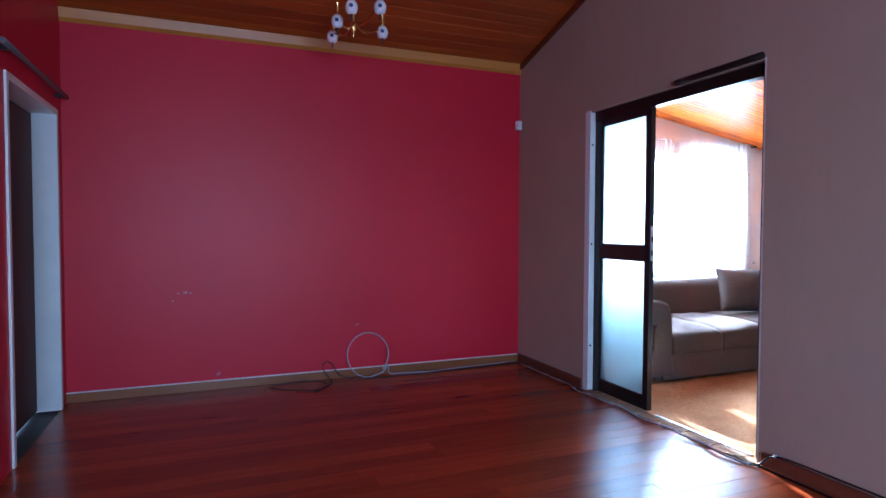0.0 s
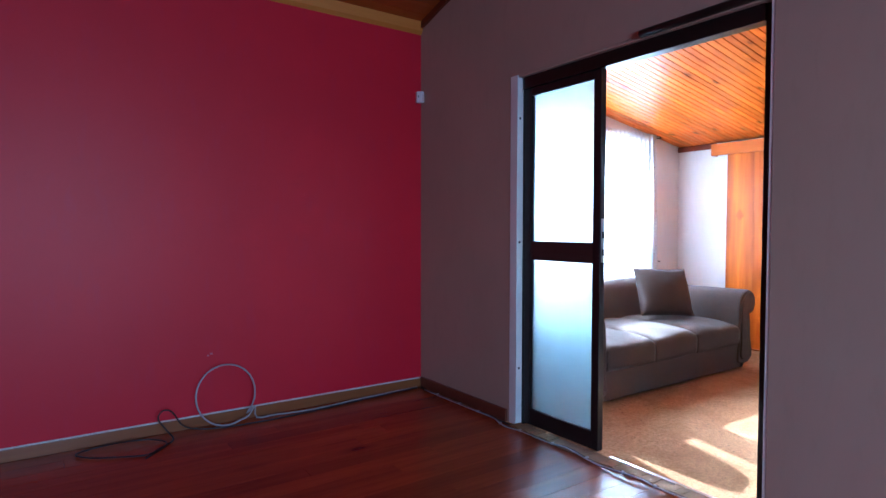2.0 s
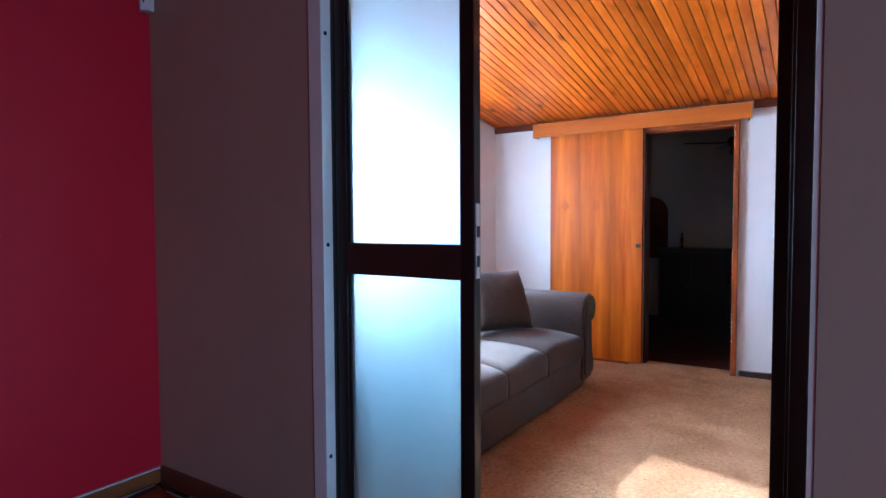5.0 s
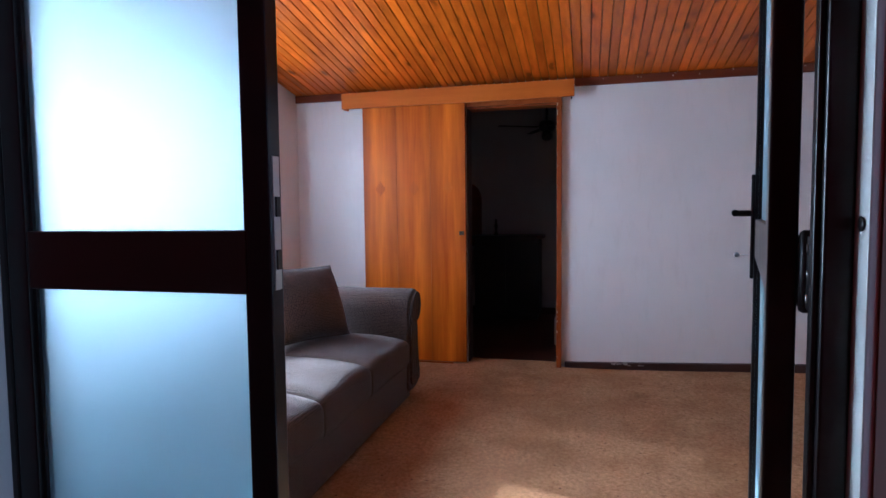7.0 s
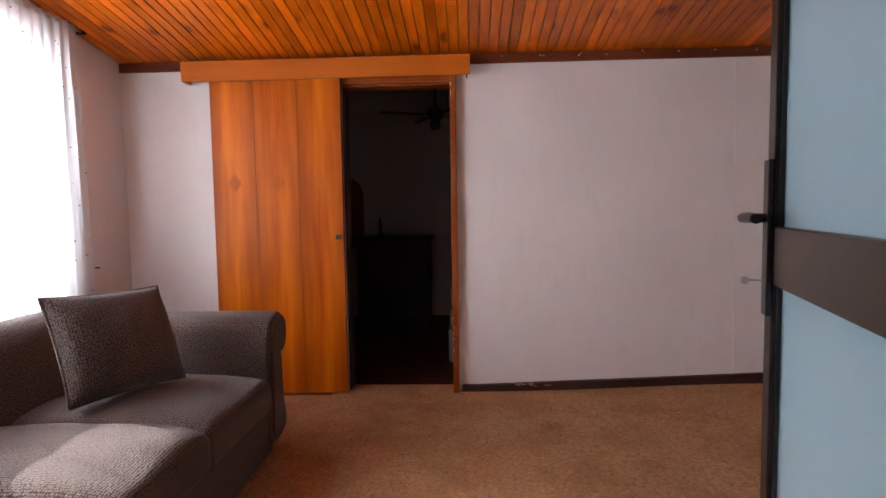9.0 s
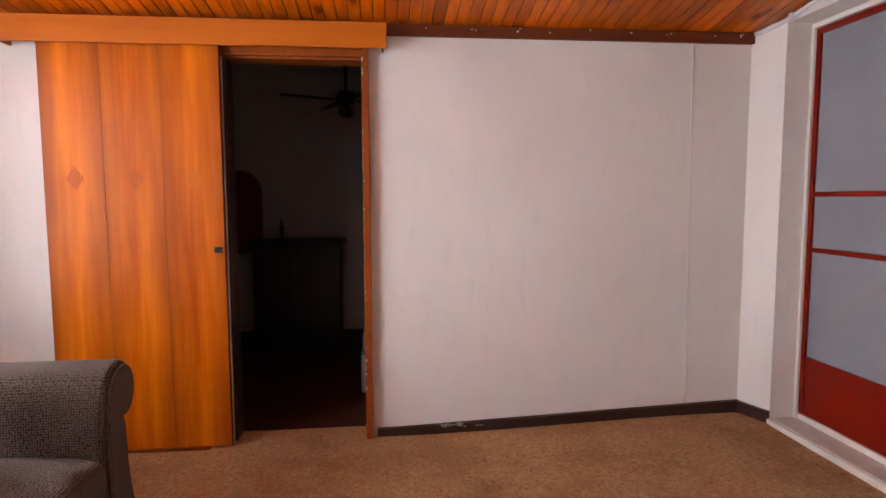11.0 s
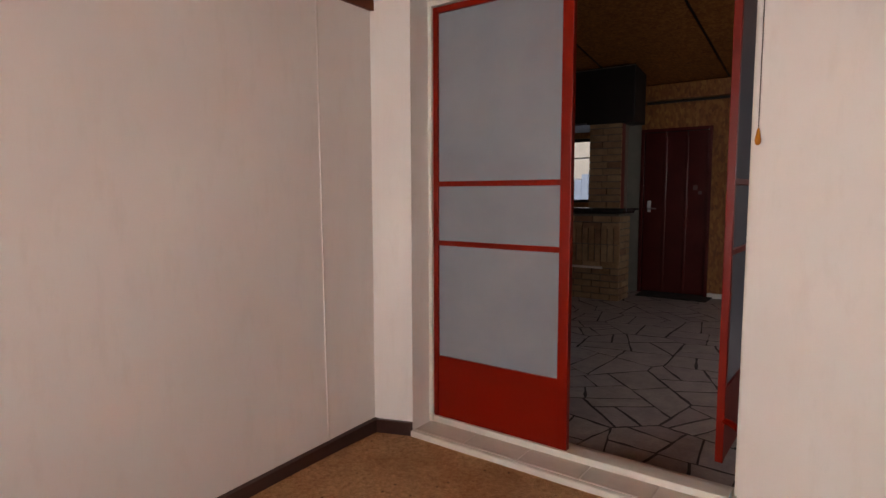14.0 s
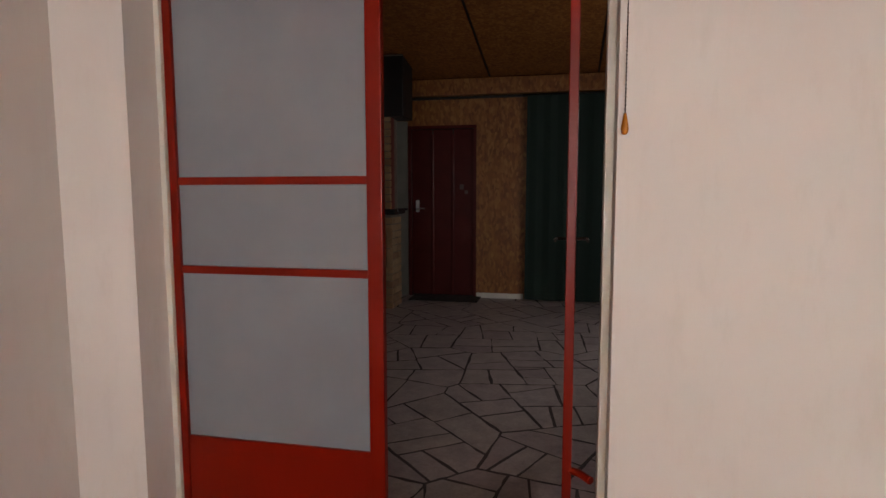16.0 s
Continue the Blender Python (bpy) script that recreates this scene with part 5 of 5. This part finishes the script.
run("baseboard_paved_room", boxbm(6.66, 7.22, -4.279, -4.262, 0, 0.06, bev=0.003), CREAM, "pale skirting beside the oxblood door")
run("pale_wall_panel", boxbm(8.065, 8.295, -4.279, -4.27, 0, 2.12, bev=0.001), PALE_STRIP, "pale plaster strip beside the oxblood door", "wall panel")
gc = thing("green_curtain", (6.1, -4.2, 0), "dark green heavy door curtain", "curtain")
bm = bmesh.new()
nx = 90
top_ = [bm.verts.new((5.35 + 1.28 * i / nx, -4.2 + 0.004 * math.sin(i * 0.55) + 0.002 * math.sin(i * 1.7), 2.36)) for i in range(nx + 1)]
bot_ = [bm.verts.new((5.33 + 1.31 * i / nx, -4.195 + 0.006 * math.sin(i * 0.55 + 0.2), 0.01)) for i in range(nx + 1)]
for i in range(nx):
    bm.faces.new((top_[i], top_[i + 1], bot_[i + 1], bot_[i])).smooth = True
part("cloth", bm, GREEN, gc)
part("rail", sweep([(5.3, -4.2, 2.37), (6.0, -4.2, 2.37), (6.68, -4.2, 2.37)], 0.01, 8, 2), BLACK_ALU, gc)

BX0, BX1, BY = 8.0, 10.75, -3.40
BACK = BY - 0.34
braai = thing("brick_braai", (9.4, -3.85, 0), "buff brick bar wall with a black counter and brick pier", "braai")
part("core", boxbm(BX0 + 0.02, BX1, BACK, BY - 0.012, 0, 1.02), MORTAR, braai, "mortared core")
part("counter", boxbm(BX0 - 0.035, BX1, BACK - 0.05, BY + 0.03, 1.03, 1.088, bev=0.008), BLACK_STONE, braai, "black stone counter")
part("ledge", boxbm(8.20, 8.86, BY - 0.03, BY + 0.05, 0.375, 0.40, bev=0.006), TILE, braai, "narrow pale brick ledge")
part("pier_core", boxbm(BX0 + 0.03, 8.39, BY - 0.29, BY - 0.02, 1.088, 2.1), MORTAR, braai)
part("pier_side", boxbm(BX0 + 0.012, BX0 + 0.03, BY - 0.13, BY - 0.022, 1.088, 2.06, bev=0.003), plain("rusty_red_strip", (0.16, 0.03, 0.018), 0.6, 0.1, 0.35, 9), braai, "rusty red painted edge of the pier")
hood = thing("braai_hood", (9.4, -3.8, 2.06), "black sheet steel extractor hood", "hood")
sec = [(BY - 0.36, 2.06), (BY + 0.03, 2.06), (BY + 0.03, R3(BY + 0.03) - 0.03), (BY - 0.36, R3(BY - 0.36) - 0.03)]
part("canopy", extrude(sec, 7.865, BX1, "yz", 0.006), BLACK_STEEL, hood)
part("rear_canopy", boxbm(8.42, BX1, -4.15, BY - 0.36, 2.06, R3(-4.1) - 0.03, bev=0.006), BLACK_STEEL, hood)
part("lip", boxbm(8.42, BX1, BY + 0.03, BY + 0.042, 2.06, 2.085, bev=0.003), plain("worn_steel_lip", (0.10, 0.10, 0.11), 0.4, 0.6), hood, "worn metal lip")
part("top_edge", boxbm(7.865, BX1, BY + 0.03, BY + 0.036, R3(BY) - 0.04, R3(BY) - 0.032), plain("pale_edge_strip", (0.16, 0.13, 0.11), 0.5), hood, "thin pale edge along the hood top")
wall_ledge = solid("wall_ledge", boxbm(8.068, 8.30, -4.27, -4.19, 1.05, 1.075, bev=0.004), BLACK_STONE, "narrow dark ledge on the pale wall strip", "ledge", at=(8.18, -4.23, 1.05))
solid("doormat", boxbm(7.16, 7.98, -4.255, -3.93, 0.001, 0.016, bev=0.005), plain("brown_coir", (0.022, 0.014, 0.010), 0.95, 0, 0.25, 14, 260, 0.6, 0.004), "dark brown doormat before the oxblood door", "doormat", at=(7.57, -4.1, 0.001))
w2 = thing("window_2", (9.68, -4.37, 1.14), "louvred window above the braai counter", "window", kind="structure")
for x0, x1, z0, z1 in ((8.30, 8.34, 1.14, 2.0), (9.94, 9.98, 1.14, 2.0), (8.34, 9.94, 1.14, 1.18), (8.34, 9.94, 1.96, 2.0), (9.5, 9.52, 1.18, 1.96)):
    part("window_frame", boxbm(x0, x1, -4.40, -4.35, z0, z1, bev=0.003), BLACK_ALU, w2)
for i, z in enumerate((1.46, 1.74)):
    part("shelf", boxbm(8.34, 9.92, -4.35, -4.29, z - 0.007, z + 0.007, bev=0.002), BROWN_ALU if i else CLEAR, w2, "narrow window shelf")
part("pane", boxbm(8.34, 9.94, -4.378, -4.374, 1.18, 1.96), CLEAR, w2).visible_shadow = False
stool = thing("bar_stool", (9.15, -3.05, 0), "dark steel tube stool with a wooden seat", "stool")
part("seat", boxbm(8.97, 9.33, -3.2, -2.86, 0.68, 0.715, bev=0.012), ARCH_WOOD, stool, "worn wooden seat")
for x, s in ((8.99, -1), (9.31, 1)):
    part("leg_frame", sweep([(x, -2.88, 0.68), (x + s * 0.03, -2.86, 0.3), (x + s * 0.04, -2.85, 0.02), (x + s * 0.04, -3.0, 0.012), (x + s * 0.04, -3.2, 0.02), (x + s * 0.03, -3.2, 0.3), (x, -3.18, 0.68)], 0.011, 8), BLACK_STEEL, stool)
part("foot_rail", sweep([(8.97, -2.86, 0.3), (9.15, -2.86, 0.3), (9.33, -2.86, 0.3)], 0.009, 8), BLACK_STEEL, stool)

# ---- garden seen through the windows ----
bw = thing("boundary_wall", (9.5, -8.0, -0.2), "weathered garden wall with blue-grey sheeting", "garden wall")
part("wall", boxbm(3, 17, -8.2, -8.0, -0.2, 3.4), FAR_WALL, bw)
for i in range(40):
    x = 7.5 + i * 0.16
    part("sheet", boxbm(x, x + 0.15, -7.9 + 0.02 * (i % 2), -7.87 + 0.02 * (i % 2), -0.2, 1.55 + 0.05 * ((i * 7) % 3), bev=0.004), BLUE_SHEET, bw)
fw = thing("garden_fence", (6, 13, -0.2), "pale garden wall beyond the window", "garden wall")
part("wall", boxbm(-4, 16, 13, 13.2, -0.2, 1.6), OUTER, fw)

# ---- laid pieces: floor boards, paving stones, bricks ----
fl = bpy.data.objects["floor_subfloor"]
random.seed(3)
y = -2.2
while y < 5.25:
    w = 0.118 if y + 0.118 < 5.2 else 5.252 - y
    cutp = [0.30, random.uniform(1.2, 3.4), 4.0]
    for a, b in zip(cutp, cutp[1:]):
        bm = boxbm(a + 0.001, b - 0.001, y + 0.0005, y + w - 0.0005, -0.016, 0.0)
        bmesh.ops.translate(bm, verts=bm.verts, vec=(-a, -y, 0))
        ob = new("board", mesh_of("board", bm, FLOOR_WOOD))
        ob.location, ob.parent = (a, y, 0), fl
    y += w


def split(poly, p, d):
    """The two parts of a convex polygon cut by the line through p along d."""
    n = Vector((-d.y, d.x))
    a, b = [], []
    for q, r in zip(poly, poly[1:] + poly[:1]):
        sq, sr = (q - p).dot(n), (r - p).dot(n)
        (a if sq >= 0 else b).append(q)
        if sq * sr < 0:
            x = q + (r - q) * (sq / (sq - sr))
            a.append(x), b.append(x)
    return a, b


def area(poly):
    return 0.5 * abs(sum(q.x * r.y - r.x * q.y for q, r in zip(poly, poly[1:] + poly[:1])))


def inset(poly, d):
    """The convex polygon with every edge moved inwards by d."""
    c = sum(poly, Vector((0, 0))) / len(poly)
    out = poly
    for q, r in zip(poly, poly[1:] + poly[:1]):
        if (r - q).length < 1e-5 or len(out) < 3:
            continue
        e = (r - q).normalized()
        n = Vector((-e.y, e.x))
        if (c - q).dot(n) < 0:
            e, n = -e, -n
        out = split(out, q + n * d, e)[0]
    return out


random.seed(14)
paved = solid("floor_paved", boxbm(4.3, 10.9, -4.4, 0.8, -0.12, -0.001), GROUT, "dark grout bed of the crazy paving", "floor", kind="structure")
seeds = []
for k in range(4000):
    q = Vector((random.uniform(4.4, 10.8), random.uniform(-4.28, 0.79)))
    if all((q - r).length > 0.46 + 0.25 * ((i * 37) % 10) / 10 for i, r in enumerate(seeds)):
        seeds.append(q)
stones = []
for p in seeds:
    poly = [Vector(q) for q in ((4.4, -4.28), (10.8, -4.28), (10.8, 0.69), (4.4, 0.69))]
    for r in sorted(seeds, key=lambda r: (r - p).length)[1:18]:
        d = r - p
        poly = split(poly, p.lerp(r, 0.5), Vector((d.y, -d.x)))[1]
    todo = [poly]
    while todo:
        poly = todo.pop()
        if len(poly) < 3:
            continue
        if area(poly) < random.uniform(0.05, 0.16):
            stones.append(poly)
            continue
        i = max(range(len(poly)), key=lambda k: (poly[k] - poly[k - 1]).length)
        e = (poly[i] - poly[i - 1]).normalized()
        d = Matrix.Rotation(radians(90 + random.uniform(-15, 15)), 2) @ e
        todo += split(poly, poly[i - 1].lerp(poly[i], random.uniform(0.32, 0.68)), d)
for poly in stones:
    if area(poly) < 0.006:
        continue
    c = sum(poly, Vector((0, 0))) / len(poly)
    pts = []
    shr = inset(poly, random.uniform(0.004, 0.010))
    if len(shr) < 3 or area(shr) < 0.004:
        continue
    for q, r in zip(shr, shr[1:] + shr[:1]):
        pts.append(q)
        nrm = Vector((-(r - q).y, (r - q).x)).normalized()
        if (r - q).length > 0.12:
            pts.append(q.lerp(r, 0.35) + nrm * random.uniform(-0.007, 0.007))
            pts.append(q.lerp(r, 0.7) + nrm * random.uniform(-0.007, 0.007))
    top = random.uniform(0.0, 0.0007)
    bm = bmesh.new()
    lo = [bm.verts.new((q.x - c.x, q.y - c.y, -0.014)) for q in pts]
    mid = [bm.verts.new((q.x - c.x, q.y - c.y, top - 0.0007)) for q in pts]
    hi = [bm.verts.new(((q.x - c.x) * 0.99, (q.y - c.y) * 0.99, top)) for q in pts]
    for u, v in ((lo, mid), (mid, hi)):
        for k in range(len(pts)):
            bm.faces.new((u[k], u[(k + 1) % len(pts)], v[(k + 1) % len(pts)], v[k]))
    bm.faces.new(hi)
    bmesh.ops.recalc_face_normals(bm, faces=bm.faces)
    ob = new("paving_stone", mesh_of("paving_stone", bm, SLATE))
    ob.location, ob.parent = (c.x, c.y, 0), paved


def brick_mesh(w, d, h):
    return mesh_of("brick", boxbm(-w / 2, w / 2, -d / 2, d / 2, -h / 2, h / 2, bev=0.004), BRICK)


random.seed(6)
stretcher, half, soldier = brick_mesh(0.215, 0.03, 0.066), brick_mesh(0.10, 0.03, 0.066), brick_mesh(0.066, 0.03, 0.215)


def lay(me, x, y, z, turn=0.0):
    ob = new("brick", me)
    ob.parent = braai
    ob.location = Vector((x, y + random.uniform(-0.004, 0.003), z)) - PLACE[braai]
    ob.rotation_euler = (0, random.uniform(-0.01, 0.01), turn + random.uniform(-0.01, 0.01))


three_quarter = brick_mesh(0.155, 0.03, 0.066)
zs = [0.038 + 0.077 * k for k in range(13)]
for k, z in enumerate(zs):
    # the end of the bar wall
    for y in ((BY - 0.11, BY - 0.28) if k % 2 else (BY - 0.055, BY - 0.22)):
        lay(stretcher if abs(y - BY + 0.11) < 0.02 or abs(y - BY + 0.22) < 0.02 else half, BX0 + 0.014, y, z, math.pi / 2)
    if 6 <= k <= 10:
        continue
    x = BX0 + (0.11 if k % 2 else 0.055)
    if k % 2 == 0:
        lay(half, BX0 + 0.05, BY, z)
        x = BX0 + 0.217
    while x < BX0 + 1.75:
        lay(stretcher, x, BY, z)
        x += 0.227
for zc in (0.55, 0.775):
    x = BX0 + 0.035
    while x < BX0 + 1.75:
        lay(soldier, x, BY - (0.0 if zc > 0.6 else 0.012), zc)
        x += 0.077
for k in range(13):
    z = 1.128 + 0.077 * k
    if k % 2:
        lay(stretcher, BX0 + 0.12, BY - 0.01, z)
        lay(three_quarter, BX0 + 0.315, BY - 0.01, z)
    else:
        lay(three_quarter, BX0 + 0.09, BY - 0.01, z)
        lay(stretcher, BX0 + 0.285, BY - 0.01, z)
